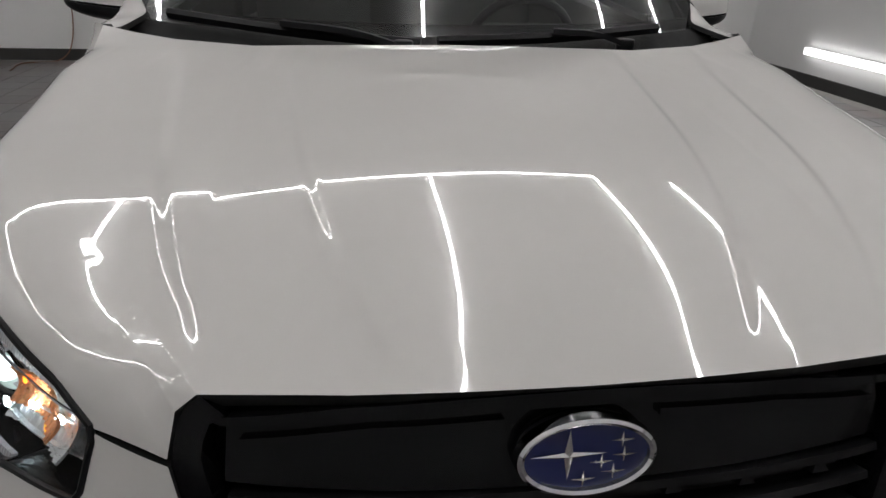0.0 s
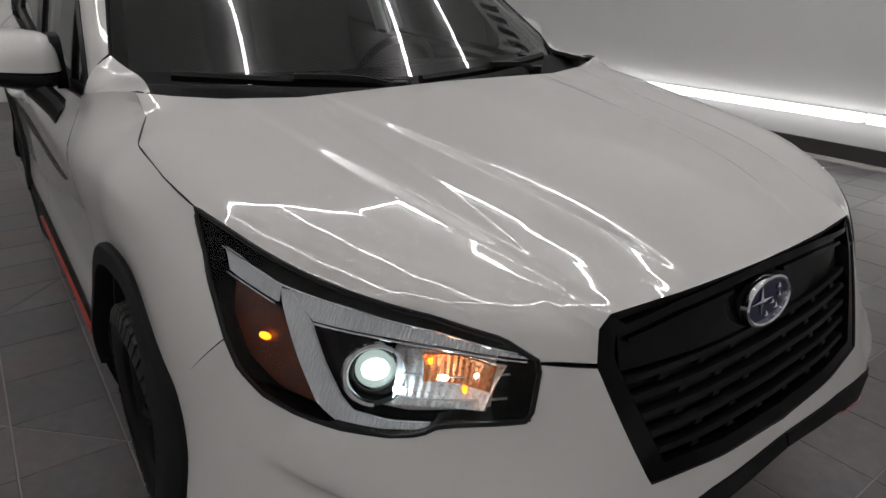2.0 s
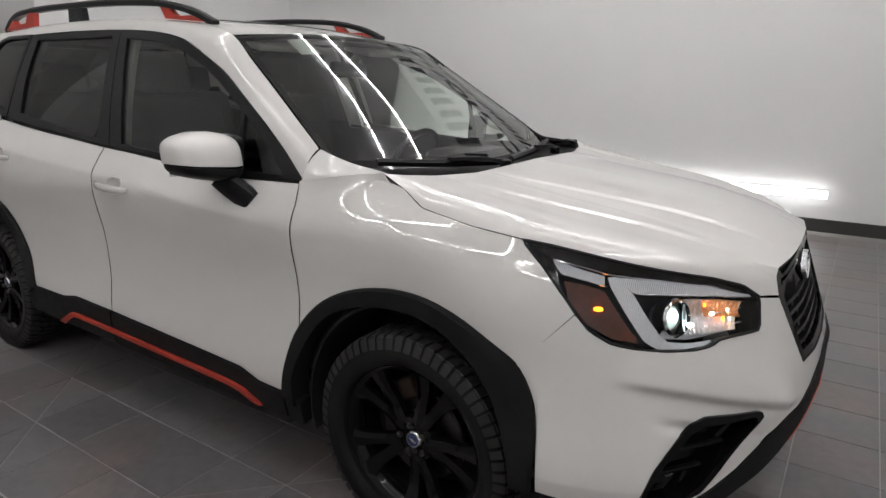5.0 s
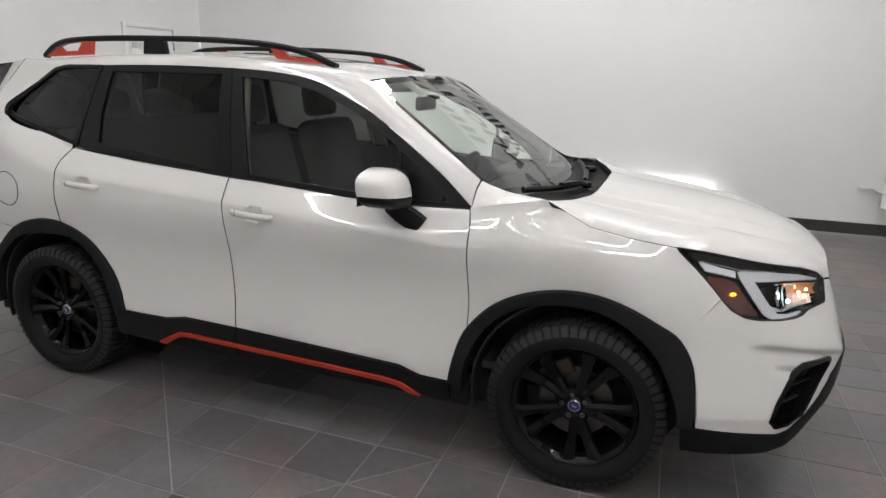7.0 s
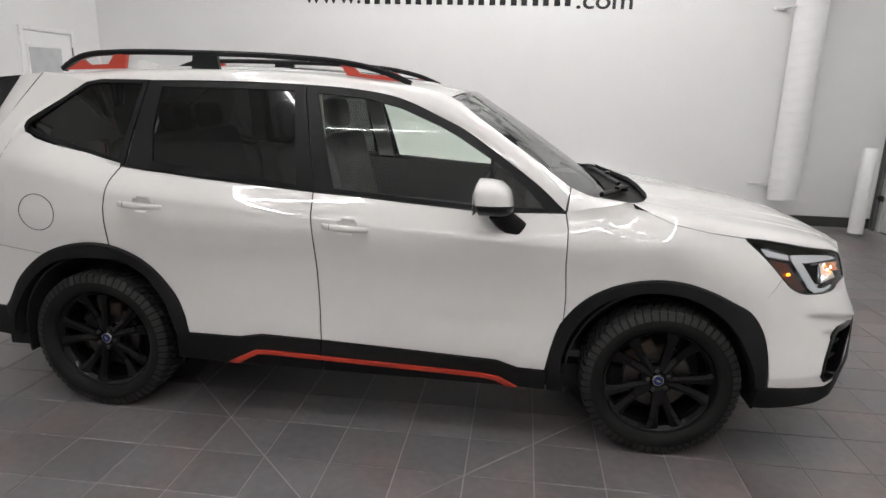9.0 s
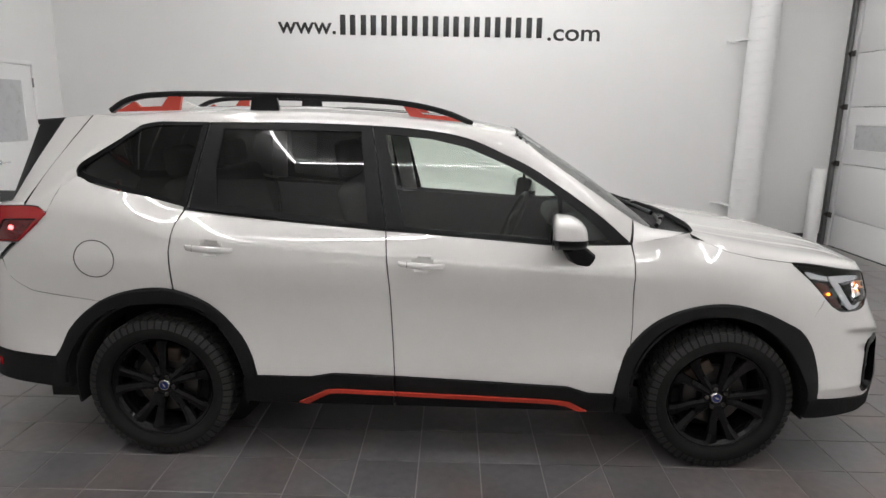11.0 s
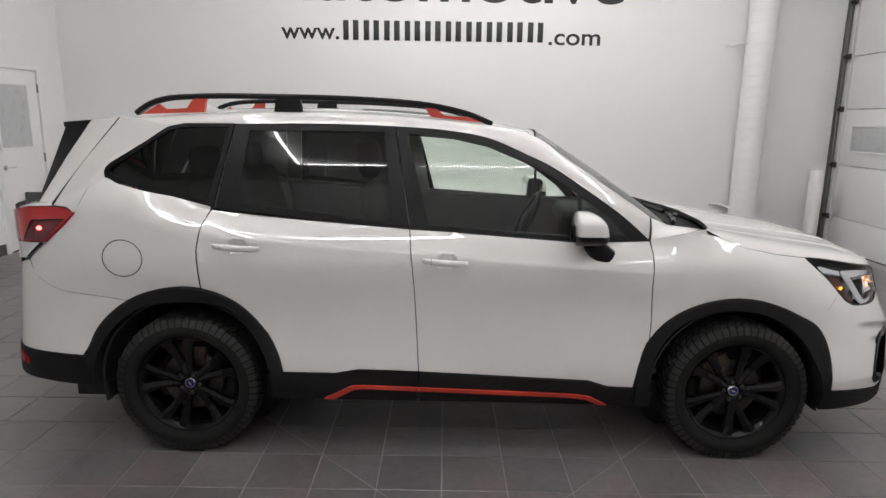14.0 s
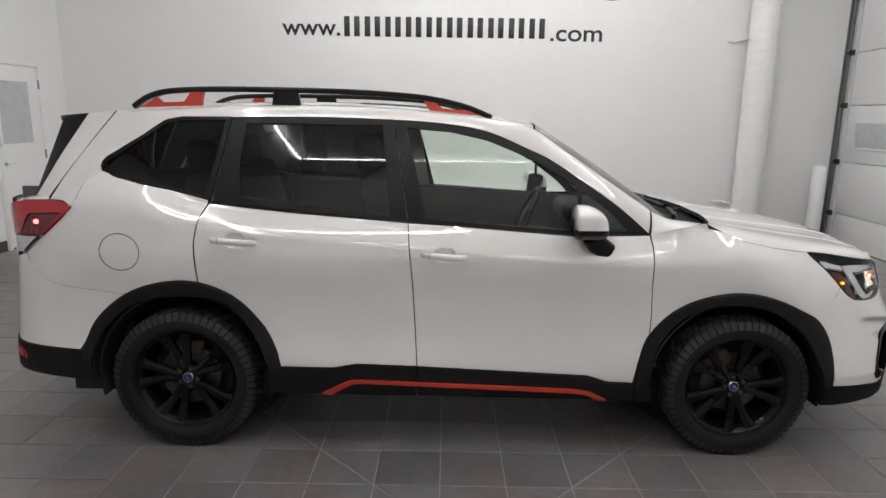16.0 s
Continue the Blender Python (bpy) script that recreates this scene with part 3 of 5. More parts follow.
ARCH_RI = [(-1.765, .38), (-1.75, .49), (-1.677, .628), (-1.533, .739), (-1.329, .776), (-1.124, .756), (-1.004, .628), (-.932, .488), (-.905, .40)]
SILL = [(-.90, .442), (-.607, .436), (-.50, .456), (-.21, .448), (.607, .413), (.703, .383), (.824, .38)]
LAMP_TOP = [(1.688, 1.01), (1.79, 1.001), (1.913, 0.985), (2.048, 0.966), (2.176, 0.95), (2.284, 0.936), (2.395, 0.91), (2.455, 0.876)]
LAMP_LOW = [(1.879, 0.849), (1.924, 0.81), (1.986, 0.783), (2.063, 0.769), (2.155, 0.764), (2.243, 0.765), (2.293, 0.774), (2.317, 0.788), (2.357, 0.793), (2.45, 0.797)]
LAMP_OUT = [(1.879, 0.849), (1.831, 0.896), (1.764, 0.953), (1.688, 1.01)]
HOOD_SIDE = [(1.688, 1.01), (1.51, 1.028), (1.339, 1.058), (1.243, 1.095), (1.158, 1.137)]
GRILLE_SIDE = [(2.641, 0.672), (2.588, 0.771), (2.541, 0.862), (2.541, 0.91), (2.561, 0.929)]
GRILLE_TOP = [(2.561, 0.929), (2.72, 0.931), (2.86, 0.931), (3, 0.93)]
GRILLE_LOW = [(2.641, 0.672), (2.8, 0.66), (3, 0.655)]

# front fender
s = np.unique(np.concatenate([np.linspace(.893, 1.878, 60), [1.688, 1.714]]))
low = [(.893, .617)] + [p for p in ARCH_F if .9 < p[0] < 1.72] + [(1.80, .7798), (1.878, .8475)]
high = [(.874, 1.092), (1.0, 1.118), (1.09, 1.133)] + HOOD_SIDE[::-1] + LAMP_OUT[::-1][1:3] + [(1.8785, .8485)]
net = columns(s, low, high, 16)
seam = np.interp(net[..., 1], [.617, .724, .88, 1.027, 1.09], [.893, .896, .884, .884, .872])
net[..., 0] = np.where(net[..., 0] < 1.09, 1.09 + (net[..., 0] - 1.09) * (1.09 - seam) / (1.09 - .893), net[..., 0])
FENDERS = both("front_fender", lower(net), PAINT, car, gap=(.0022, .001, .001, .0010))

# doors
front = coons([(-.21, .448), (.607, .413), (.703, .383), (.824, .38)], [(-.259, 1.129), (-.088, 1.12), (.53, 1.078), (.872, 1.089)],
              [(-.21, .448), (-.234, .864), (-.259, 1.129)], [(.824, .38), (.843, .485), (.880, .600), (.893, .617), (.896, .724), (.884, .88), (.884, 1.027), (.872, 1.089)], 130, 80)
rear = coons([(-.86, .438), (-.607, .436), (-.50, .456), (-.21, .448)], [(-1.196, 1.205), (-.80, 1.168), (-.259, 1.129)],
             [(-.86, .438), (-.88, .52), (-.932, .628), (-1.076, .781), (-1.235, .849), (-1.244, 1.03), (-1.222, 1.147), (-1.196, 1.205)], [(-.21, .448), (-.234, .864), (-.259, 1.129)], 120, 90)
HANDLES = ((-.196, .016, .997, .986), (-1.165, -.950, 1.052, 1.041))


def cup_hole(net, h):
    mid = (net[1:, 1:] + net[:-1, :-1]) / 2
    return np.abs((mid[..., 0] - (h[0] + h[1]) / 2 - .005) / .046) ** 3 + np.abs((mid[..., 1] - (h[2] + h[3]) / 2) / .034) ** 3 < 1


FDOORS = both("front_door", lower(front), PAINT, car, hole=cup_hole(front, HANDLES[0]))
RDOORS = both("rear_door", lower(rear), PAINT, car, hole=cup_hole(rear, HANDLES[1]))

# rear quarter
s = np.linspace(-2.146, -1.246, 56)
low = [(-2.146, .946), (-2.11, .879), (-2.04, .842), (-1.954, .809), (-1.701, .789), (-1.60, .777), (-1.593, .779), (-1.401, .846), (-1.244, .849)]
high = [(-2.146, .951), (-2.014, 1.040), (-1.90, 1.128), (-1.846, 1.180), (-1.80, 1.302), (-1.72, 1.346), (-1.655, 1.322), (-1.40, 1.262), (-1.20, 1.206)]
net = columns(s, low, high, 22)
seam = np.interp(net[..., 1], [.85, .93, 1.03, 1.147, 1.205], [-1.2365, -1.241, -1.2445, -1.222, -1.198])
net[..., 0] = np.where(net[..., 0] > -1.5, -1.5 + (net[..., 0] + 1.5) * (seam + 1.5) / (-1.246 + 1.5), net[..., 0])
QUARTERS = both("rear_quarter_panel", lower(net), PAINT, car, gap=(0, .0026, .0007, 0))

# rear bumper and its black lower half
s = np.linspace(-3.0, -1.60, 44)
low = [(-3.0, .50), (-1.815, .50), (-1.79, .56), (-1.749, .643), (-1.60, .774)]
high = [(-3.0, .80), (-2.45, .80), (-2.30, .915), (-2.146, .947), (-2.11, .8785), (-2.04, .8415), (-1.954, .8085), (-1.701, .7885), (-1.60, .7765)]
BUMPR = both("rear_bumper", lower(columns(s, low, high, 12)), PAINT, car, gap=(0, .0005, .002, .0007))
s = np.linspace(-3.0, -1.75, 36)
both("rear_bumper_cladding", lower(columns(s, [(-3, .30), (-2.3, .36), (-1.75, .35)], [(-3, .498), (-1.75, .498)], 8)), CLAD, car, raise_by=.006, flange=.06)
s = np.linspace(-3.0, -2.34, 20)
both("tailgate", lower(columns(s, [(-3, .803), (-2.45, .803), (-2.34, .88)], [(-3, 1.20), (-2.34, 1.20)], 10)), PAINT, car)
# red corner reflector of the rear bumper
for sgn in (1, -1):
    P = band([(-2.26, .43), (-2.15, .42)], [(-2.26, .475), (-2.15, .455)], 5, -.012) * (1, sgn, 1)
    sheet("reflector", P, TAILRED, car, (0, -sgn, 0), label="small red reflector")

# front bumper with an opening for the fog lamp
BUMP_LOW = [(1.714, 0.705), (1.768, 0.624), (1.784, 0.529), (1.78, 0.454), (1.7785, 0.388), (1.97, 0.38), (2.15, 0.369), (2.22, 0.384), (2.3, 0.42), (2.4, 0.468), (2.48, 0.535), (2.55, 0.578), (2.63, 0.6), (2.77, 0.62), (3, 0.63)]
BUMP_TOP = [(1.714, .709), (1.879, .847)] + LAMP_LOW[1:] + [(2.4565, .874), (2.541, .860), (2.588, .771), (2.641, .670), (2.80, .659), (3.0, .654)]
FOG = [(2.113, 0.428), (2.15, 0.487), (2.207, 0.545), (2.24, 0.578), (2.28, 0.594), (2.43, 0.597), (2.437, 0.585), (2.395, 0.547), (2.335, 0.49), (2.29, 0.445), (2.21, 0.412), (2.145, 0.4)]


def inside(net, poly):
    x, y = net[..., 0], net[..., 1]
    hit = np.zeros(x.shape, bool)
    for (x0, y0), (x1, y1) in zip(poly, poly[1:] + poly[:1]):
        hit ^= ((y0 > y) != (y1 > y)) & (x < (x1 - x0) * (y - y0) / (y1 - y0 + 1e-12) + x0)
    return hit


s = np.unique(np.concatenate([np.linspace(1.714, 3.0, 170), [2.45, 2.4565, 2.541]]))
BUMP_SOFT = [(1.714, 0.709), (1.879, 0.83), (1.986, 0.775), (2.155, 0.758), (2.44, 0.775), (2.53, 0.765), (2.58, 0.73), (2.64, 0.66), (2.8, 0.652), (3, 0.648)]
net = columns(s, BUMP_LOW, BUMP_TOP, 84)
base_, share = columns(s, BUMP_LOW, BUMP_SOFT, 68), np.linspace(0, 1, 17)[1:]
base_[..., 1] = base_[:, :1, 1] + (base_[..., 1] - base_[:, :1, 1]) * .93
rise = base_[:, -1:, 1] * (1 - share) + net[:, -1:, 1] * share
net = np.stack([net[..., 0], np.concatenate([base_[..., 1], rise], 1)], -1)
mid = (net[1:, 1:] + net[:-1, :-1]) / 2
P = lower(net)
# the ledge under the lamp and the hollow between it and the fog lamp
S_, Z_ = net[..., 0], net[..., 1]
d_ = Z_ - spline([1.90, 2.07, 2.165, 2.31, 2.42, 2.52], [.698, .690, .680, .657, .634, .605], S_)
along_s = np.clip((S_ - 1.97) / .17, 0, 1) * np.clip((2.60 - S_) / .12, 0, 1)
along_s = along_s * along_s * (3 - 2 * along_s)
shelf = np.where(d_ > 0, .016 * np.exp(-(d_ / .085) ** 2), np.interp(-d_, [0, .005, .020, .032, .075, .10, .14], [.016, .013, -.003, -.005, -.001, 0, 0]))
rim_roll = .010 * np.clip(1 - np.abs(d_ + .088) / .022, 0, 1) * np.clip((S_ - 2.12) / .10, 0, 1) * np.clip((2.50 - S_) / .08, 0, 1)
P = P + normals(P, (.5, -1, 0)) * (shelf * along_s - rim_roll)[..., None]
BUMPERF = both("front_bumper", P, PAINT, car, (.5, -1, 0), hole=inside(mid, FOG), gap=(.001, 0, .002, .0015))
s = np.linspace(1.745, 3.0, 60)
lowline = [(1.745, .280), (1.81, .278), (2.10, .295), (2.29, .340), (2.40, .390), (2.50, .450), (2.60, .515), (2.70, .560), (2.80, .588), (3.0, .603)]
both("front_lip_cladding", lower(columns(s, lowline, [(1.745, .388)] + BUMP_LOW[4:], 8)), CLAD, car, (.5, -1, 0), raise_by=.004, flange=.05)
for sgn in (1, -1):
    Q = band([(2.56, .492), (2.62, .526), (2.70, .562), (2.80, .590)], [(2.56, .497), (2.62, .532), (2.70, .567), (2.80, .593)], 16, -.006)
    P = Q * (1, sgn, 1)
    sheet("front_accent", P, RED, car, (.8, -.4 * sgn, 0), label="orange-red lower bumper accent")

# fog lamp pockets
for sgn in (1, -1):
    pocket = tagged(new("fog_lamp"), "black fog lamp pocket with a clear lamp")
    pocket.parent = car
    poly = np.array(FOG + FOG[:1])
    t = np.linspace(0, 1, 64)
    ringline = along(poly, t)
    cen = np.array([2.29, .505])
    rows = []
    reach = np.linalg.norm(ringline - cen, axis=1, keepdims=True)
    for grow, dep in ((.016, .004), (.014, -.006), (-.006, -.006), (-.012, .05), (-.06, .055), (-.09, .055)):
        q = cen + (ringline - cen) * np.maximum(1 + grow / reach, .02)
        Q = lower(q)
        e = lower(q + (1e-3, 0)) - Q
        f = lower(q + (0, 1e-3)) - Q
        n = unit(np.cross(f, e))
        n *= np.sign(n @ np.array([.5, -1, 0]))[:, None]
        rows.append(Q - n * dep)
    P = np.stack(rows, 1) * (1, sgn, 1)
    sheet("pocket", P, GLOSS, pocket, (.5, -sgn, 0), flange=0, gap=0)
    P = band([(2.17, .46), (2.32, .47)], [(2.20, .53), (2.36, .545)], 10, .045) * (1, sgn, 1)
    sheet("lamp", P, GLOSS, pocket, (.5, -sgn, 0), label="clear fog lamp lens")
    for k in range(2):
        P = band([(2.17 + .03 * k, .475 + .05 * k), (2.30 + .06 * k, .485 + .05 * k)], [(2.17 + .03 * k, .483 + .05 * k), (2.30 + .06 * k, .495 + .05 * k)], 8, .02) * (1, sgn, 1)
        sheet("fin", P, SATIN, pocket, (.5, -sgn, 0), flange=.02)

# black inner core that closes what lies behind the panels
core = join(box((1.0, 1.05, .50), (1.45, 0, .62)), box((3.2, 1.50, .12), (-.35, 0, .30)), box((.55, 1.3, .55), (-1.95, 0, .62)), box((.25, 1.1, .22), (2.02, 0, .45)))
part("underbody", core, DARK, car)

# wheel housings
for cx in (1.335, -1.335):
    for sgn in (1, -1):
        a = np.linspace(-.25, math.pi + .25, 24)
        P = np.stack([np.stack([cx + .415 * np.cos(a), np.full_like(a, -sgn * y), .36 + .415 * np.sin(a)], -1) for y in (.50, .62, .74, .855)], 1)
        sheet("wheel_housing", P, DARK, car, (0, 0, -1), gap=0, flange=.01)
        part("housing_wall", cylinder(.44, .02, (cx, -sgn * .50, .36), 28, "y"), DARK, car)


def flare(name, outer, inner, sgn):
    t = np.linspace(0, 1, 48)
    O, I = along(outer, t, True), along(inner, t, True)
    rows = []
    for v, up in ((0, -.004), (0, .010), (.12, .018), (.6, .022), (.95, .022), (1.0, .014), (1.0, -.05)):
        q = O * (1 - v) + I * v
        Q = lower(q)
        n = np.array([0, -1.0, 0])
        rows.append(Q + n * up)
    P = np.stack(rows, 1) * (1, sgn, 1)
    return sheet(name, P, CLAD, car, (0, -sgn, 0), flange=0, gap=0, label="black plastic wheel arch flare")


for sgn in (1, -1):
    flare("wheel_arch_flare", ARCH_F, ARCH_FI, sgn)
    flare("wheel_arch_flare", ARCH_R, ARCH_RI, sgn)

# sills with the orange-red stripe, split at the door gap
for s0, s1 in ((-.92, -.213), (-.207, .832), (.836, .915)):
    s = np.linspace(s0, s1, max(6, int((s1 - s0) * 40)))
    low = [(-.92, .305), (-.66, .298), (.70, .285), (.92, .28)]
    both("sill_cladding", lower(columns(s, low, SILL + [(.92, .372)], 8)), CLAD, car, raise_by=.010, flange=.05)
STRIPE_UP = [(-.665, .311), (-.60, .345), (-.53, .380), (-.47, .383), (.54, .349), (.62, .338), (.705, .293)]
STRIPE_LO = [(-.62, .304), (-.57, .335), (-.515, .363), (-.46, .366), (.54, .331), (.605, .321), (.660, .294)]
for s0, s1 in ((0, .335), (.339, 1)):
    t = np.linspace(s0, s1, 30)
    A, B = along(STRIPE_LO, t), along(STRIPE_UP, t)
    v = np.linspace(0, 1, 3)[None, :, None]
    P = lower(A[:, None] * (1 - v) + B[:, None] * v)
    both("sill_stripe", P, RED, car, raise_by=.022, flange=.014, gap=0, label="orange-red sill stripe")

# hood
OUT3 = np.concatenate([lower(np.array(LAMP_TOP[::-1])), lower(np.array(HOOD_SIDE[1:]))])
FRONT3 = np.concatenate([lower(np.array(GRILLE_TOP[::-1])), lower(np.array([(2.541, .910), (2.541, .862), (2.455, .876)]))])
REAR3 = np.array([(1.300, 0, 1.122), (1.295, -.30, 1.117), (1.282, -.40, 1.113), (1.235, -.56, 1.118), (1.19, -.650, 1.126), (1.158, -.716, 1.136)])
nu, nv = 260, 80
u, v = np.linspace(0, 1, nu), np.linspace(0, 1, nv) ** 1.25
F, R, O = along(FRONT3, u), along(REAR3, u), along(OUT3, v)
C = np.stack([2.226 + (1.300 - 2.226) * v, 0 * v, 0 * v], -1)
U, W = u[:, None, None], v[None, :, None]
XY = ((1 - W) * F[:, None] + W * R[:, None] + (1 - U) * C[None] + U * O[None] - ((1 - U) * (1 - W) * F[0] + U * (1 - W) * F[-1] + (1 - U) * W * R[0] + U * W * R[-1]))[..., :2]


def hood_z(x, y):
    """A crowned lid that falls off towards the nose, with two soft folds on each side."""
    a = np.abs(y)
    z = np.polyval(np.polyfit([1.05, 1.3, 1.5, 1.7, 1.9, 2.0, 2.1, 2.16, 2.2, 2.24], [1.145, 1.124, 1.103, 1.077, 1.0465, 1.0255, .9895, .9625, .942, .917], 5), x)
    z = z - .145 * (np.minimum(a, .40) ** 2 + .28 * np.clip(a - .40, 0, 1))
    fade = np.clip((2.2 - x) / .2, 0, 1) * np.clip((x - 1.2) / .45, .25, 1)
    for place, step, wide in ((np.polyval(np.polyfit([1.25, 1.53, 1.82, 2.04, 2.16], [.375, .332, .292, .245, .205], 3), x), .0058, .030), (np.polyval(np.polyfit([1.15, 1.34, 1.56, 1.75, 1.9, 2.1], [.60, .555, .515, .493, .465, .40], 3), x), .0052, .032)):
        k = np.clip((a - place) / wide + .5, 0, 1)
        z = z - step * fade * k * k * k * (10 - 15 * k + 6 * k * k)
    return z


X, Y = XY[..., 0], XY[..., 1]
Z = hood_z(X, Y)
Z = Z + (O[:, 2] - hood_z(O[:, 0], O[:, 1]))[None] * np.exp(-(1 - u[:, None]) / .055)
zf = F[:, 2] - Z[:, 0]
Z = Z + zf[:, None] * np.exp(-v[None] / .05)
zr = R[:, 2] - Z[:, -1]
Z = Z + zr[:, None] * np.exp(-(1 - v[None]) / .40)
half = np.stack([X, Y, Z], -1)
whole = np.concatenate([(half * (1, -1, 1))[:0:-1], half])
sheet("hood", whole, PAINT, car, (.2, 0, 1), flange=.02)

# cowl below the windshield
WS_LOW = np.array([(1.135, 0, 1.098), (1.118, -.30, 1.102), (1.068, -.56, 1.111), (.990, -.764, 1.123)])
t = np.linspace(0, 1, 30)
A, B = along(REAR3 + (.02, 0, -.04), t), along(WS_LOW + (-.06, 0, .02), t)
P = np.stack([A, A * .6 + B * .4 + (0, 0, -.015), A * .3 + B * .7, B], 1)
P = np.concatenate([(P * (1, -1, 1))[:0:-1], P])
sheet("cowl", P, CLAD, car, (0, 0, 1), gap=0, label="black cowl panel under the windshield")

# windshield
WS_TOP = np.array([(.385, 0, 1.590), (.380, -.30, 1.586), (.342, -.603, 1.558)])
lo = np.concatenate([(WS_LOW * (1, -1, 1))[:0:-1], WS_LOW])
hi = np.concatenate([(WS_TOP * (1, -1, 1))[:0:-1], WS_TOP])
R_ = np.array([lo[-1], (.89, -.739, 1.190), (.62, -.671, 1.374), hi[-1]])
L = R_ * (1, -1, 1)
ws = coons(lo, hi, L, R_, 41, 25, True)
bulge = np.sin(np.linspace(0, np.pi, 41))[:, None] * np.sin(np.linspace(0, np.pi, 25))[None]
ws = ws + bulge[..., None] * np.array((.005, 0, .007))
WINDSHIELD = sheet("windshield", ws, GLASS_FRONT, car, (1, 0, 1), gap=.003, flange=0, label="clear windshield")
# its black printed border
bw = ws - normals(ws, (1, 0, 1)) * .004
sheet("windshield_border", bw[:, :3], GLOSS, car, (1, 0, 1), gap=0, flange=0)
sheet("windshield_border", bw[:, -2:], GLOSS, car, (1, 0, 1), gap=0, flange=0)
sheet("windshield_border", bw[:2], GLOSS, car, (1, 0, 1), gap=0, flange=0)
sheet("windshield_border", bw[-2:], GLOSS, car, (1, 0, 1), gap=0, flange=0)
# a paper stock sticker with written bars behind the glass
for nm, (i0, i1, j0, j1), mat, d in (("sticker", (30, 33, 20, 23), PAPER, .006), ):
    sheet(nm, bw[i0:i1 + 1, j0:j1 + 1] - normals(bw, (1, 0, 1))[i0:i1 + 1, j0:j1 + 1] * .002, mat, car, (1, 0, 1), gap=0, flange=.001, label="white paper sticker inside the windshield")

# pillars and cant rail: from the window line to the windshield and roof edge
TRIM_TOP = [(.874, 1.092), (.757, 1.193), (.56, 1.330), (.40, 1.430), (.30, 1.475), (.12, 1.548), (-.05, 1.580), (-.34, 1.600), (-1.117, 1.602), (-1.43, 1.585)]
ROOF_EDGE = np.array([(.891, -.745, 1.192), (.755, -.711, 1.284), (.62, -.677, 1.375), (.48, -.643, 1.468), (.338, -.607, 1.562), (.12, -.578, 1.609), (-.20, -.562, 1.641), (-.55, -.556, 1.658), (-1.0, -.552, 1.658), (-1.45, -.545, 1.638), (-1.70, -.54, 1.607)])
t = np.linspace(0, 1, 70)
A, B = house(along(TRIM_TOP + [(-1.69, 1.625)], t, True)), along(ROOF_EDGE, t, True)
vv = np.linspace(0, 1, 7)[None, :, None]
P = A[:, None] * (1 - vv) + B[:, None] * vv
P = P + np.array([0, -.010, .012]) * np.sin(vv * np.pi)
both("roof_side", P, PAINT, car, (0, -1, .5), label="white pillar and roof side", gap=(.0016, 0, .001, 0))
# fender shoulder that runs up to the pillar and the corner of the windshield
t = np.linspace(0, 1, 24)
A = lower(along([(.876, 1.088), (1.0, 1.114), (1.09, 1.123), (1.15, 1.122)], t)) + (0, .001, 0)
B = along(np.array([(.894, -.742, 1.190), (.94, -.725, 1.169), (.997, -.703, 1.148), (1.07, -.706, 1.139), (1.148, -.716, 1.131)]), t, True)
vv = np.linspace(0, 1, 7)[None, :, None]
P = A[:, None] * (1 - vv) + B[:, None] * vv + np.array([0, -.010, .012]) * np.sin(vv * np.pi) * (1 - t)[:, None, None]
both("fender_shoulder", P, PAINT, FENDERS, (.2, -1, .8), gap=(.0016, 0, 0, 0), flange=.012)

# roof
n = 40
xs = along(ROOF_EDGE[4:], np.linspace(0, 1, n), True)
rows = []
for k in np.linspace(-1, 1, 25):
    q = xs * (1, abs(k), 1)
    q[:, 1] = xs[:, 1] * -k
    front = np.clip(1 - np.linspace(0, 1, n) / .12, 0, 1)
    q[:, 0] += (1 - k * k) * .045 * front
    q[:, 2] += (1 - k * k) * (.026 + .006 * np.linspace(0, 1, n))
    rows.append(q)
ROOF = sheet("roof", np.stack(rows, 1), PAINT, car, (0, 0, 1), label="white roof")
# sunroof pane
rf = np.stack(rows, 1)
sheet("sunroof", rf[6:18, 6:19] + (0, 0, .003), GLOSS, car, (0, 0, 1), gap=0, flange=.003, label="dark sunroof glass")

# D pillar, tailgate sides, spoiler, rear glass
PIL = (coons([(-1.985, 1.212), (-1.906, 1.208), (-1.846, 1.182), (-1.80, 1.300), (-1.72, 1.344)], [(-1.685, 1.628), (-1.55, 1.615), (-1.43, 1.588)],
                [(-1.985, 1.212), (-1.83, 1.43), (-1.685, 1.628)], [(-1.72, 1.344), (-1.728, 1.375), (-1.712, 1.404), (-1.618, 1.465), (-1.43, 1.588)], 20, 16))
w = ((1 - np.linspace(0, 1, 16)) ** 3)[None, :, None]
P = house(PIL) * (1 - w) + lower(PIL) * w
both("rear_pillar", P, PAINT, car, gap=(.0026, 0, 0, 0))
t = np.linspace(0, 1, 14)
S1 = house(along([(-1.988, 1.212), (-1.83, 1.43), (-1.687, 1.628)], t))
S2 = along(np.array([(-2.10, -.66, 1.205), (-1.98, -.60, 1.42), (-1.86, -.545, 1.612)]), t)
both("tailgate_side", np.stack([S1, (S1 + S2) / 2 + (-.006, -.01, 0), S2], 1), PAINT, car, (-.5, -1, 0), label="white tailgate side")
S3 = along(np.array([(-2.118, -.635, 1.205), (-2.065, -.565, 1.40), (-2.00, -.525, 1.585)]), t)
both("tailgate_garnish", np.stack([S2, (S2 + S3) / 2 + (-.004, -.004, 0), S3], 1), SATIN, car, (-1, -.6, 0), label="gloss black spoiler side")
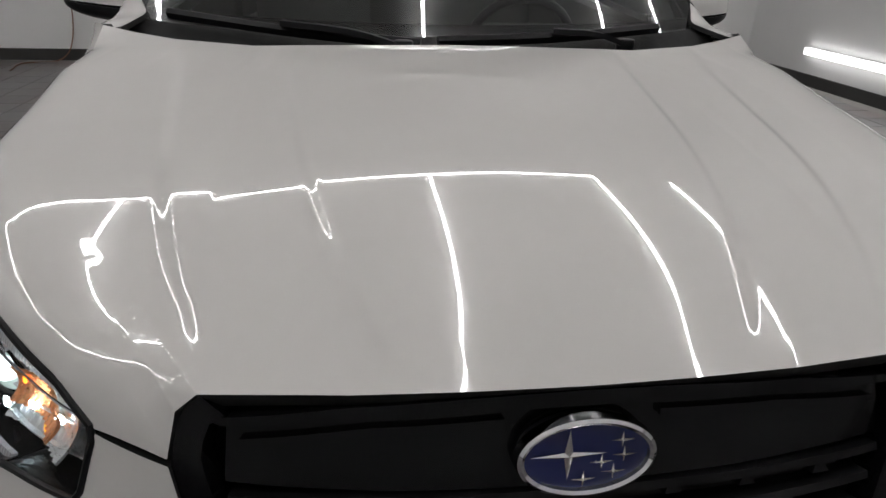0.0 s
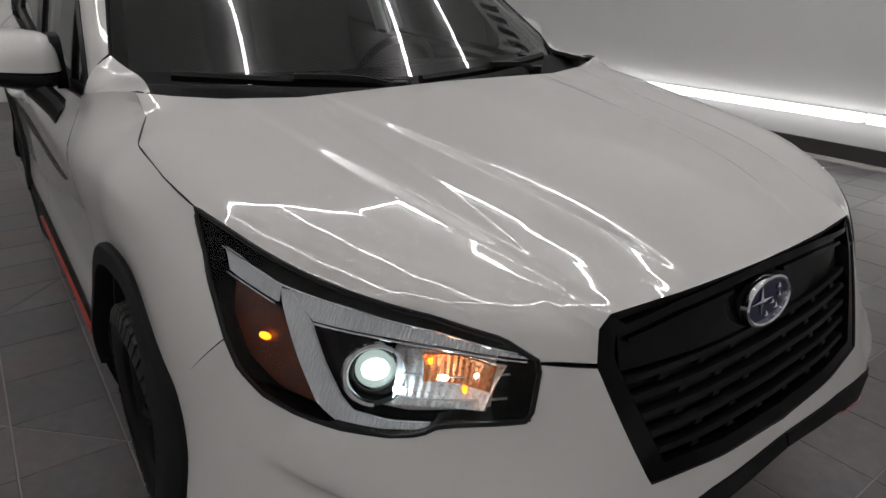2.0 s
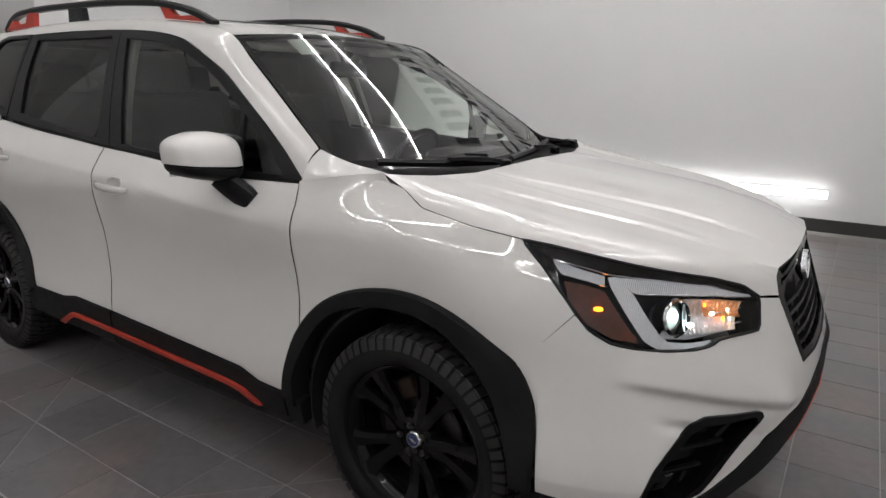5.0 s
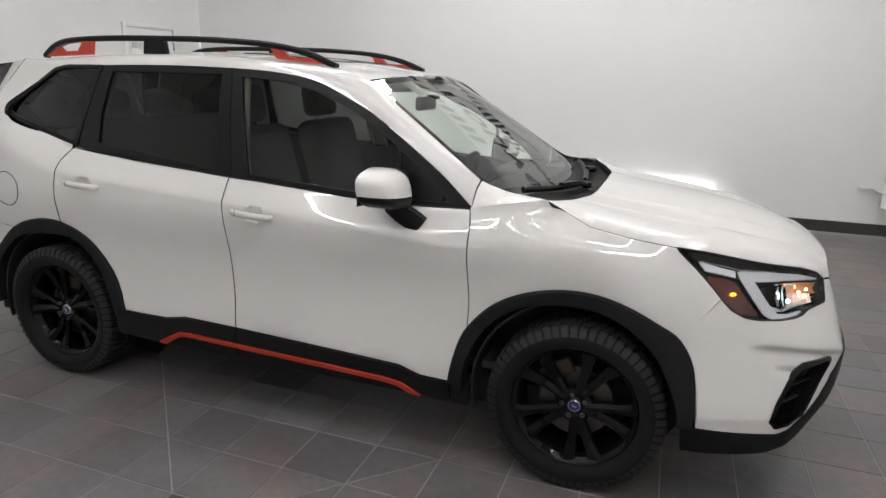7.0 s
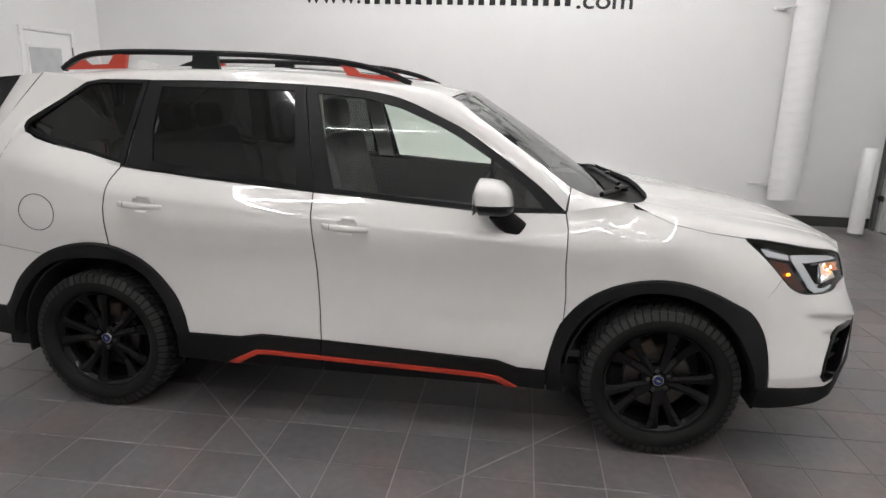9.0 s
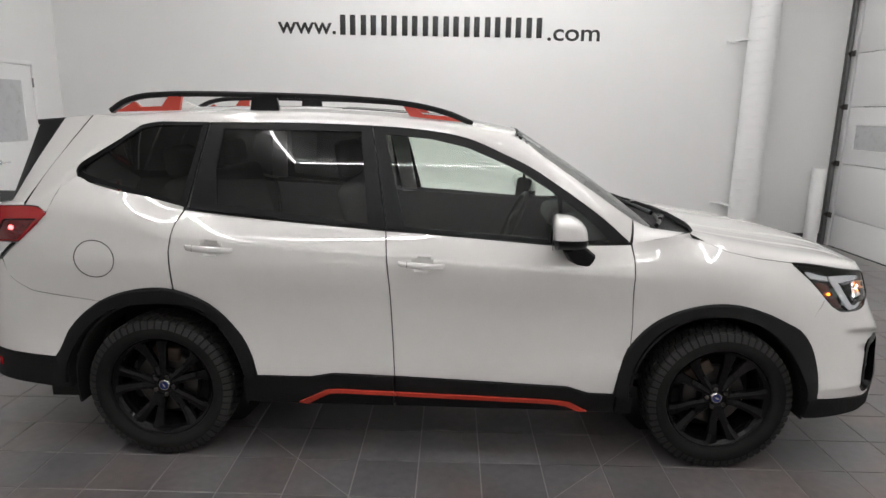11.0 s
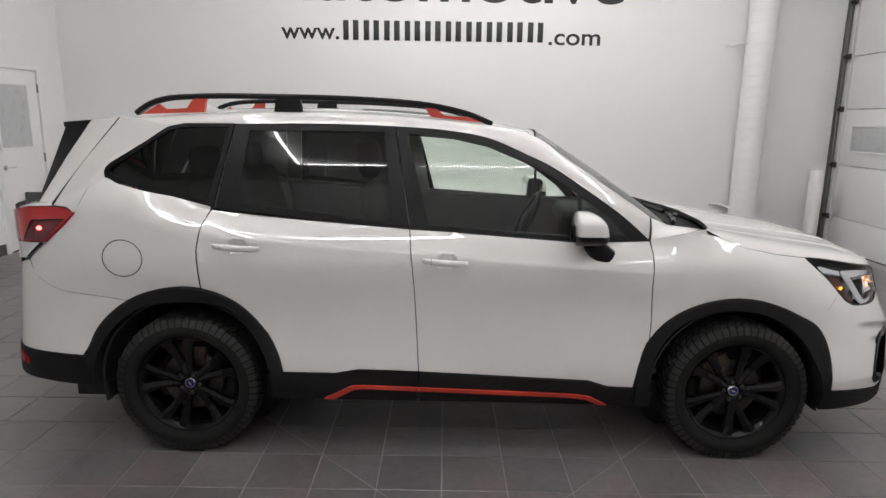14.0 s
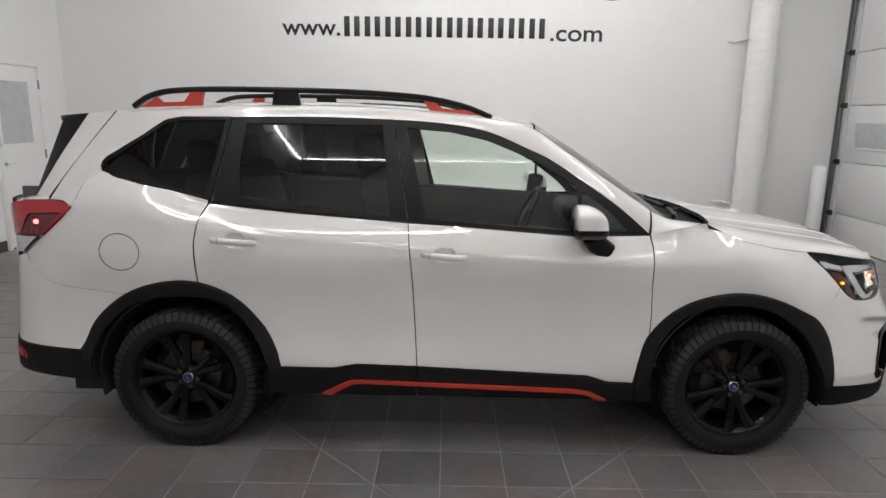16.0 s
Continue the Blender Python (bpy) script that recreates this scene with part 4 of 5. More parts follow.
rg = np.stack([S3 * (1, -k, 1) + (-.02 * (1 - k * k), 0, 0) for k in np.linspace(-1, 1, 15)], 1)
sheet("rear_glass", rg, GLASS_DARK, car, (-1, 0, .3), flange=0, label="dark rear window")
sp = np.stack([along(np.array([(-1.68, -.545 * -k, 1.607 + .03 * (1 - k * k)), (-1.86, -.54 * -k, 1.612 + .02 * (1 - k * k)), (-2.02, -.52 * -k, 1.598 + .012 * (1 - k * k))]), np.linspace(0, 1, 8)) for k in np.linspace(-1, 1, 15)], 1)
sheet("spoiler", sp, PAINT, car, (0, 0, 1), flange=.025, label="white roof spoiler")

# side windows: black surround, glass set behind it
SUR_R = [(-1.185, 1.212), (-.80, 1.173), (-.258, 1.134)]
GL_R = coons([(-1.062, 1.233), (-.34, 1.150)], [(-1.048, 1.578), (-.70, 1.585), (-.388, 1.578)], [(-1.062, 1.233), (-1.069, 1.39), (-1.048, 1.578)], [(-.34, 1.150), (-.388, 1.578)], 16, 10)
GL_F = coons([(-.176, 1.143), (.55, 1.096), (.80, 1.098)], [(-.285, 1.566), (-.08, 1.552), (.11, 1.515), (.29, 1.445), (.54, 1.305), (.80, 1.10)],
             [(-.176, 1.143), (-.23, 1.36), (-.285, 1.566)], [(.80, 1.098), (.801, 1.099), (.80, 1.10)], 34, 10)
GL_Q = coons([(-1.70, 1.356), (-1.64, 1.333), (-1.22, 1.226)], [(-1.697, 1.396), (-1.61, 1.455), (-1.44, 1.572), (-1.36, 1.588), (-1.135, 1.592)], [(-1.70, 1.356), (-1.713, 1.375), (-1.697, 1.396)], [(-1.22, 1.226), (-1.175, 1.42), (-1.135, 1.592)], 18, 10)
for d, net, mat, lab in ((RDOORS, GL_R, GLASS_DARK, "dark tinted rear door window"), (FDOORS, GL_F, GLASS_CLEAR, "clear front door window"), (QUARTERS, GL_Q, GLASS_DARK, "dark tinted quarter window")):
    both("window", house(net) + (0, .008, 0), mat, d, flange=0, gap=0, label=lab)


def frame_band(parents, a, b, n=24, lift=.002, mat=SATIN, name="window_trim"):
    P = band(a, b, n, 0, house, 3)
    return both(name, P, mat, parents, raise_by=lift, flange=.012, gap=0)


frame_band(RDOORS, [(-1.185, 1.207), (-.258, 1.131)], [(-1.06, 1.236), (-.33, 1.153)])
frame_band(RDOORS, [(-1.110, 1.601), (-.34, 1.601)], [(-1.055, 1.575), (-.38, 1.574)])
frame_band(RDOORS, [(-1.185, 1.207), (-1.150, 1.40), (-1.110, 1.601)], [(-1.058, 1.235), (-1.066, 1.39), (-1.044, 1.58)])
frame_band(RDOORS, [(-.262, 1.131), (-.30, 1.36), (-.342, 1.600)], [(-.345, 1.150), (-.37, 1.39), (-.392, 1.58)])
frame_band(FDOORS, [(-.258, 1.131), (-.296, 1.36), (-.338, 1.600)], [(-.172, 1.143), (-.225, 1.36), (-.280, 1.567)])
frame_band(FDOORS, [(-.258, 1.131), (.53, 1.080), (.872, 1.090)], [(-.18, 1.146), (.53, 1.098), (.80, 1.102)])
frame_band(FDOORS, TRIM_TOP[:8], [(.78, 1.10), (.70, 1.183), (.54, 1.300), (.38, 1.397), (.285, 1.443), (.11, 1.512), (-.06, 1.548), (-.29, 1.565)], 40)
frame_band(FDOORS, [(.545, 1.095), (.535, 1.302)], [(.565, 1.095), (.553, 1.292)], 8)
frame_band(QUARTERS, [(-1.7235, 1.375), (-1.719, 1.355), (-1.706, 1.342), (-1.655, 1.320), (-1.20, 1.207)], [(-1.706, 1.375), (-1.703, 1.366), (-1.693, 1.359), (-1.645, 1.341), (-1.212, 1.234)], 44)
frame_band(QUARTERS, [(-1.198, 1.214), (-1.158, 1.40), (-1.118, 1.601)], [(-1.228, 1.228), (-1.18, 1.42), (-1.142, 1.592)])
frame_band(QUARTERS, [(-1.7235, 1.375), (-1.721, 1.392), (-1.706, 1.406), (-1.618, 1.463), (-1.44, 1.586), (-1.36, 1.602), (-1.118, 1.604)], [(-1.706, 1.375), (-1.704, 1.384), (-1.693, 1.393), (-1.606, 1.451), (-1.43, 1.572), (-1.355, 1.587), (-1.13, 1.588)], 44)

# ---- wheels ----
def lathe(profile, n=64, axis_out=-1):
    """Turns a line of (radius, sideways) round the wheel's axle; sideways is towards the outside."""
    V, F, k = [], [], len(profile)
    for i in range(n):
        a = 2 * math.pi * i / n
        V += [(r * math.cos(a), axis_out * h, r * math.sin(a)) for r, h in profile]
    for i in range(n):
        j = (i + 1) % n
        F += [(i * k + c, j * k + c, j * k + c + 1, i * k + c + 1) for c in range(k - 1)]
    return V, F


R_T = .350


def make_wheel():
    w = tagged(new("wheel"), "gloss black alloy wheel with a new winter tyre")
    tyre_prof = [(.246, .075), (.251, .092), (.266, .104), (.290, .108), (.312, .104), (.330, .096), (.3385, .088), (.341, .075), (.341, -.075), (.3385, -.088), (.312, -.104), (.262, -.104), (.235, -.075)]
    tyre = solid("tyre", *lathe(tyre_prof, 72), RUBBER, w)
    # tread blocks in five rows, shoulder lugs reaching down the side
    V, F = [], []
    n = 60
    for row, (h0, h1, off) in enumerate(((.058, .092, 0), (.028, .054, .5), (-.012, .024, .2), (-.05, -.016, .7), (-.092, -.054, .1))):
        for i in range(n):
            a0 = 2 * math.pi * (i + off) / n
            a1 = a0 + 2 * math.pi / n * .72
            b = len(V)
            out = 1 if row == 0 else -1 if row == 4 else 0
            for r in (.337, R_T):
                for (a, h) in ((a0, h0), (a1, h0), (a1 + .02, h1), (a0 + .02, h1)):
                    hh = h + (.004 * out if abs(h) > .09 and r < .345 else 0)
                    rr = r - (.006 if abs(h) > .09 and r > .345 else 0)
                    V.append((rr * math.cos(a), -hh, rr * math.sin(a)))
            F += [(b, b + 1, b + 5, b + 4), (b + 1, b + 2, b + 6, b + 5), (b + 2, b + 3, b + 7, b + 6), (b + 3, b, b + 4, b + 7), (b + 4, b + 5, b + 6, b + 7)]
            if out:
                e = len(V)
                h = .093 * out
                for r, hh in ((.341, h), (.305, .1075 * out), (.305, .109 * out + .001 * out), (.338, h + .006 * out)):
                    for a in (a0 + .02 * (out > 0), a1 + .02 * (out > 0)):
                        V.append((r * math.cos(a), -hh, r * math.sin(a)))
                F += [(e, e + 1, e + 7, e + 6), (e + 6, e + 7, e + 5, e + 4), (e, e + 6, e + 4, e + 2), (e + 1, e + 3, e + 5, e + 7)]
    solid("tread", V, F, TREAD, tyre, flat=True)
    # raised writing on the side stands as one plain bar each
    for a0 in (.55, 3.65):
        k = 10
        V = [(r * math.cos(a0 + .5 * q / k), -h, r * math.sin(a0 + .5 * q / k)) for q in range(k + 1) for r, h in ((.280, .1088), (.296, .1092))]
        solid("side_marking", V, [(2 * q, 2 * q + 2, 2 * q + 3, 2 * q + 1) for q in range(k)], SATIN, tyre)
    rim = solid("rim", *lathe([(.205, -.08), (.212, .02), (.217, .055), (.233, .074), (.244, .080), (.2485, .077), (.2485, .060)], 72), RIM, w)
    back = solid("barrel", *lathe([(.06, -.02), (.10, -.03), (.19, -.06), (.21, -.085)], 48), DARK, w)
    disc = solid("brake_disc", *lathe([(.075, .012), (.145, .012), (.150, .006), (.150, -.012), (.075, -.012)], 48), STEEL, w)
    solid("disc_hat", *lathe([(0.001, .03), (.07, .03), (.078, .012)], 32), STEEL, w)
    part("caliper", box((.07, .05, .14), (-.125, .0, .075), .012, 3, (0, 35, 0)), RUST, w)
    # five twin spokes
    for i in range(5):
        base = math.pi / 2 + 2 * math.pi * i / 5
        for sd in (1, -1):
            V, F = [], []
            prof = ((.045, .10, .060, .026), (.08, .155, .058, .022), (.12, .19, .054, .020), (.165, .205, .058, .021), (.205, .225, .066, .027), (.234, .255, .072, .036))
            for r, da, h, half in prof:
                a = base + sd * da
                ca, sa = math.cos(a), math.sin(a)
                for q, hh in ((-half, h - .022), (-half * .86, h - .002), (half * .15 * sd, h + .004), (half * .86, h - .002), (half, h - .022), (0, h - .035)):
                    V.append((r * ca - q * sa, -hh, r * sa + q * ca))
            k = 6
            for j in range(len(prof) - 1):
                F += [(j * k + c, j * k + (c + 1) % k, (j + 1) * k + (c + 1) % k, (j + 1) * k + c) for c in range(k)]
            F += [tuple(range(k)), tuple(range((len(prof) - 1) * k, len(prof) * k))[::-1]]
            solid("spoke", V, F, RIM, w, sharp=.35)
    hub = solid("hub", *lathe([(.0, .056), (.030, .056), (.034, .053), (.058, .062), (.070, .054), (.078, .030)], 40), RIM, w)
    solid("hub_cap", *lathe([(.0, .0612), (.024, .0612), (.028, .056)], 32), SILVER, w, "silver-rimmed blue hub badge")
    solid("badge", *lathe([(.0, .0622), (.021, .0622), (.022, .060)], 32), BLUE, w, "blue hub badge")
    solid("badge_star", [(.015, -.0635, 0), (.0, -.0635, .005), (-.015, -.0635, 0), (0, -.0635, -.005)], [(0, 1, 2, 3)], SILVER, w)
    for i in range(5):
        a = math.pi / 2 + math.pi / 5 + 2 * math.pi * i / 5
        part("lug_nut", cylinder(.010, .02, (.048 * math.cos(a), -.058, .048 * math.sin(a)), 6, "y", .002), STEEL, w)
    return w


first = make_wheel()
first.parent = car
for x, sgn, turn in ((1.335, 1, 24), (-1.335, 1, 60), (1.335, -1, 10), (-1.335, -1, 40)):
    m = pose(x, -.786 * sgn, R_T, 0, turn, 0 if sgn > 0 else 180)
    if (x, sgn) == (1.335, 1):
        first.matrix_basis = m
    else:
        copy_thing(first, m).parent = car

# ---- head lamps ----
def patch(name, a, b, n, depth, mat, parent, sgn, label="", flange=.006, nv=3, out=(.6, -1, 0)):
    P = band(a, b, n, depth, None, nv) * (1, sgn, 1)
    return sheet(name, P, mat, parent, (out[0], out[1] * sgn, out[2]), flange=flange, gap=0, label=label)


def on_skin(s_, z_, depth=0.0, sgn=1):
    q = np.array([[(s_, z_), (s_, z_ + .01)], [(s_ + .01, z_), (s_ + .01, z_ + .01)]])
    P = lower(q)
    n_ = normals(P, (.5, -1, 0))[0, 0]
    return (P[0, 0] - n_ * depth) * (1, sgn, 1), n_ * (1, sgn, 1)


def ball(r, at, squash=(1, 1, 1), seg=24):
    bm = bmesh.new()
    bmesh.ops.create_uvsphere(bm, u_segments=seg, v_segments=seg // 2, radius=r)
    bmesh.ops.scale(bm, vec=squash, verts=bm.verts)
    bmesh.ops.translate(bm, vec=at, verts=bm.verts)
    return bm


def turned(bm, n_, at):
    """Turns something built along +z to face n_ and moves it there."""
    m = Vector(n_).to_track_quat("Z", "Y").to_matrix().to_4x4()
    bmesh.ops.transform(bm, matrix=Matrix.Translation(Vector(at)) @ m, verts=bm.verts)
    return bm


lampnet = coons(LAMP_LOW, LAMP_TOP, LAMP_OUT, [(2.45, .797), (2.455, .876)], 40, 12)
for sgn in (1, -1):
    lamp = new("headlight")
    lamp.parent = car
    lamp["label"] = "lit LED headlight behind a clear lens"
    P = lower(lampnet)
    N = normals(P, (.5, -1, 0))
    out = (.5, -sgn, 0)
    sheet("housing", (P - N * .075) * (1, sgn, 1), GLOSS, lamp, out, flange=-.072, gap=.003)
    sheet("lens", (P - N * .001) * (1, sgn, 1), LENS, lamp, out, flange=0, gap=.004)
    rim_ = along(np.concatenate([np.array(LAMP_LOW), np.array(LAMP_TOP)[::-1], np.array(LAMP_OUT)[::-1][1:-1]]), np.linspace(0, 1, 90))
    L3 = lower(rim_) * (1, sgn, 1)
    solid("seal", *sweep(L3[:-1], ring(.0042, 6), closed=True), SATIN, lamp)
    patch("brow", [(1.778, .976), (1.962, .946), (2.133, .934), (2.30, .915), (2.448, .882)], [(1.705, 1.004), (1.911, .980), (2.131, .951), (2.30, .929), (2.449, .884)], 30, .012, GLOSS, lamp, sgn, "gloss black upper band")
    patch("light_bar", [(1.82, .941), (1.958, .916)], [(1.788, .969), (1.954, .939)], 10, .018, DRL, lamp, sgn, "clear white light bar")
    patch("light_bar", [(2.05, .902), (2.187, .900), (2.312, .893), (2.443, .877)], [(1.98, .938), (2.134, .930), (2.295, .914), (2.447, .881)], 20, .018, DRL, lamp, sgn, "clear white light bar")
    patch("light_bar", [(1.964, .936), (1.975, .915), (2.037, .845), (2.093, .786), (2.134, .769)], [(1.985, .937), (2.046, .901), (2.093, .848), (2.138, .803), (2.164, .787)], 16, .014, DRL, lamp, sgn, "clear white light bar")
    patch("light_bar", [(2.134, .769), (2.219, .768), (2.296, .776)], [(2.161, .786), (2.232, .781), (2.303, .786)], 10, .016, DRL, lamp, sgn, "clear white light bar")
    patch("side_reflector", [(1.856, .880), (1.919, .824), (1.999, .790), (2.078, .781)], [(1.834, .926), (1.899, .918), (1.961, .905), (2.068, .793)], 16, .030, AMBERDIM, lamp, sgn, "dark amber side reflector")
    c, n_ = on_skin(1.948, .862, .022, sgn)
    part("side_bulb", turned(ball(.006, (0, 0, 0), (2.0, 1.0, .5), 12), n_, c), AMBERLIT, lamp, "lit amber marker bulb")
    # projector
    c, n_ = on_skin(2.178, .844, .052, sgn)
    fwd = unit(n_ + np.array((.9, 0, .1)))
    bm = bmesh.new()
    bmesh.ops.create_cone(bm, cap_ends=False, segments=32, radius1=.036, radius2=.046, depth=.05)
    tube = part("projector_shroud", turned(bm, fwd, c + fwd * .012), GLOSS, lamp)
    V, F = sweep([(.045 * math.cos(a), .045 * math.sin(a), 0) for a in np.linspace(.9, 4.6, 30)], ring(.0052, 6))
    m4 = np.array(Matrix.Translation(Vector(c + fwd * .034)) @ Vector(fwd).to_track_quat("Z", "Y").to_matrix().to_4x4())
    solid("projector_ring", np.asarray(V) @ m4[:3, :3].T + m4[:3, 3], F, CHROME, lamp)
    V, F = sweep([(.0345 * math.cos(a), .0345 * math.sin(a), 0) for a in np.linspace(0, 2 * math.pi, 40)[:-1]], ring(.0028, 6), closed=True)
    m4 = np.array(Matrix.Translation(Vector(c + fwd * .012)) @ Vector(fwd).to_track_quat("Z", "Y").to_matrix().to_4x4())
    solid("projector_ring", np.asarray(V) @ m4[:3, :3].T + m4[:3, 3], F, STEEL, lamp)
    part("projector_lens", turned(ball(.030, (0, 0, 0), (1, 1, .55)), fwd, c + fwd * .008), PROJLENS, lamp, "lit projector lens")
    part("projector_core", turned(ball(.021, (0, .002, 0), (1.1, 1.0, .5)), fwd, c + fwd * .0155), CORE, lamp, "glowing core of the projector lens")
    # inner bezel with rows of small chromed mirrors; the turn signal's glow is coloured in below
    q = coons([(2.15, .790), (2.25, .786), (2.40, .799)], [(2.215, .884), (2.28, .884), (2.40, .872)], [(2.15, .790), (2.19, .82), (2.215, .884)], [(2.40, .799), (2.40, .872)], 26, 8)
    Q = lower(q)
    sheet("bezel", (Q - normals(Q, (.5, -1, 0)) * .058) * (1, sgn, 1), REFLECT, lamp, out, flange=.004, gap=0, label="chromed inner bezel")
    # fluted chrome bowl beside the projector; in it the turn signal's bowl, amber glow painted on
    for nm, mat_, bot, top_, deep, lab in (("reflector_bowl", REFLECT, [(2.227, .800), (2.30, .799), (2.385, .806)], [(2.223, .883), (2.32, .881), (2.410, .868)], .054, "fluted chrome reflector bowl"),
                                           ("turn_bowl", AMBER, [(2.280, .845), (2.33, .842), (2.385, .838)], [(2.272, .882), (2.33, .880), (2.392, .871)], .038, "turn signal bowl with amber bulb glow in its colour")):
        q = coons(bot, top_, [bot[0], top_[0]], [bot[-1], top_[-1]], 61, 13)
        Q = lower(q)
        eu, ev = np.linspace(-1, 1, 61)[:, None], np.linspace(-1, 1, 13)[None]
        dep = deep - .014 * eu ** 2 - .010 * ev ** 2 + .0013 * np.sin(eu * 34) - .012 * np.clip(eu, 0, 1)
        sheet(nm, (Q - normals(Q, (.5, -1, 0)) * dep[..., None]) * (1, sgn, 1), mat_, lamp, out, flange=.003, gap=0, label=lab)
    for zz in (.812, .846):
        patch("reflector_rib", [(2.240, zz), (2.30, zz), (2.42, zz + .006)], [(2.240, zz + .0016), (2.30, zz + .0016), (2.42, zz + .0076)], 14, .030, REFLECT, lamp, sgn, flange=.006)
    # bright edge lines of the lamp
    for pts_ in ([(1.79, .970), (1.962, .942), (2.133, .932), (2.295, .915), (2.445, .882)], [(1.826, .938), (1.90, .926), (1.962, .914)], [(2.055, .900), (2.187, .898), (2.312, .891), (2.438, .875)]):
        e_ = along(np.array(pts_), np.linspace(0, 1, 30))
        Q = np.array([on_skin(a_, b_, .010, sgn)[0] for a_, b_ in e_])
        solid("bright_edge", *sweep(Q, ring(.0017, 6)), CHROME, lamp)
    for s_, z_ in ((2.286, .872), (2.350, .834)):
        c, n_ = on_skin(s_, z_, .026, sgn)
        part("turn_bulb", turned(ball(.0045, (0, 0, 0), (.9, 1.7, .5), 12), n_, c), AMBERLIT, lamp, "lit amber turn bulb")
    # small white emitters added to fill the chrome bowl with glare
    for s_, z_, r_ in ((2.372, .852, .0048), (2.240, .824, .0055), (2.312, .848, .0040)):
        c, n_ = on_skin(s_, z_, .026, sgn)
        part("glare_emitter", turned(ball(r_, (0, 0, 0), (1.9, 1.1, .4), 12), n_, c), BOWLGLOW, lamp, "small white emitter added to brighten the reflector bowl")

# ---- grille ----
grille = new("grille")
grille.parent = car
grille["label"] = "gloss black grille with thin horizontal bars"
sidein = [(2.672, .690), (2.618, .785), (2.572, .866), (2.572, .900), (2.590, .912)]
for sgn in (1, -1):
    out = (1, -.3 * sgn, 0)
    patch("frame_top", [(2.588, 0.902), (2.72, 0.907), (2.858, 0.91), (3, 0.911)], [(2.565, 0.908), (2.71, 0.919), (2.858, 0.924), (3, 0.926)], 24, .003, GLOSS, grille, sgn, flange=.03, out=(1, -.3, 0))
    patch("frame_side", GRILLE_SIDE, sidein, 16, .003, GLOSS, grille, sgn, flange=.03, out=(1, -.3, 0))
    patch("frame_low", [(2.643, 0.672), (2.794, 0.66), (3, 0.657)], [(2.673, 0.692), (2.805, 0.684), (3, 0.682)], 16, .003, GLOSS, grille, sgn, flange=.03, out=(1, -.3, 0))
    patch("backing", [(2.648, 0.675), (3, 0.66)], [(2.57, 0.909), (3, 0.919)], 16, .06, DARK, grille, sgn, out=(1, -.3, 0), nv=8)
    patch("upper_panel", [(2.595, 0.842), (2.741, 0.833), (3, 0.826)], [(2.588, 0.9), (2.72, 0.907), (3, 0.91)], 20, .018, GLOSS, grille, sgn, out=(1, -.3, 0), flange=.02)
    patch("upper_bar", [(2.606, 0.881), (2.741, 0.889), (2.9, 0.893)], [(2.606, 0.887), (2.741, 0.897), (2.9, 0.9)], 16, .010, GLOSS, grille, sgn, out=(1, -.3, 0))
    for k in range(5):
        z_ = .702 + .030 * k
        s0 = float(np.interp(z_, [.69, .785, .866], [2.678, 2.622, 2.578]))
        patch("bar", [(s0, z_), (2.75, z_ - .004), (3.0, z_ - .006)], [(s0, z_ + .009), (2.75, z_ + .005), (3.0, z_ + .003)], 14, .012, SATIN, grille, sgn, flange=.028, out=(1, -.3, 0))
        for q in range(3):
            s1 = s0 + .07 + .10 * q + .03 * (k % 2)
            if s1 < 2.95:
                patch("tab", [(s1, z_ - .012), (s1 + .022, z_ - .012)], [(s1 + .006, z_ - .002), (s1 + .016, z_ - .002)], 3, .013, SATIN, grille, sgn, flange=.02, out=(1, -.3, 0))
badge = new("badge")
badge.parent = grille
badge["label"] = "chrome-rimmed blue oval badge"
tilt = Matrix.Translation((2.246, 0, .861)) @ Matrix.Rotation(radians(82), 4, "Y") @ Matrix.Rotation(radians(90), 4, "Z")
e = [(.0685 * math.cos(a), .0415 * math.sin(a), 0) for a in np.linspace(0, 2 * math.pi, 61)[:-1]]


def placed(V, m):
    return [m @ Vector(v) for v in V]


V, F = sweep(e, [(-.005, -.008), (-.0035, .004), (.0, .006), (.0035, .004), (.005, -.008)], up=(0, 0, 1), closed=True)
b0 = solid("badge_rim", placed(V, tilt), F, CHROME, badge)
V = [(.066 * math.cos(a), .039 * math.sin(a), -.001) for a in np.linspace(0, 2 * math.pi, 61)[:-1]] + [(.0685 * math.cos(a), .0415 * math.sin(a), -.02) for a in np.linspace(0, 2 * math.pi, 61)[:-1]]
solid("badge_plate", placed(V, tilt), [tuple(range(60))], BLUE, badge)
solid("badge_edge", placed(V, tilt), [(i, 60 + i, 60 + (i + 1) % 60, (i + 1) % 60) for i in range(60)], SATIN, badge)


def star(cx, cy, w, h):
    V = []
    for k in range(8):
        a = math.pi / 4 * k
        r = 1 if k % 2 == 0 else .16
        V.append((cx + w * r * math.cos(a), cy + h * r * math.sin(a), .001))
    V.append((cx, cy, .004))
    return V, [(k, (k + 1) % 8, 8) for k in range(8)]


for cx, cy, w, h in ((-.019, .003, .039, .029), (.036, .017, .013, .0095), (.016, -.007, .013, .0095), (.039, .0, .013, .0095), (-.002, -.026, .013, .0095), (.029, -.019, .013, .0095)):
    V, F = star(cx, cy, w, h)
    solid("badge_shape", placed(V, tilt), F, SILVER, badge, sharp=.2)
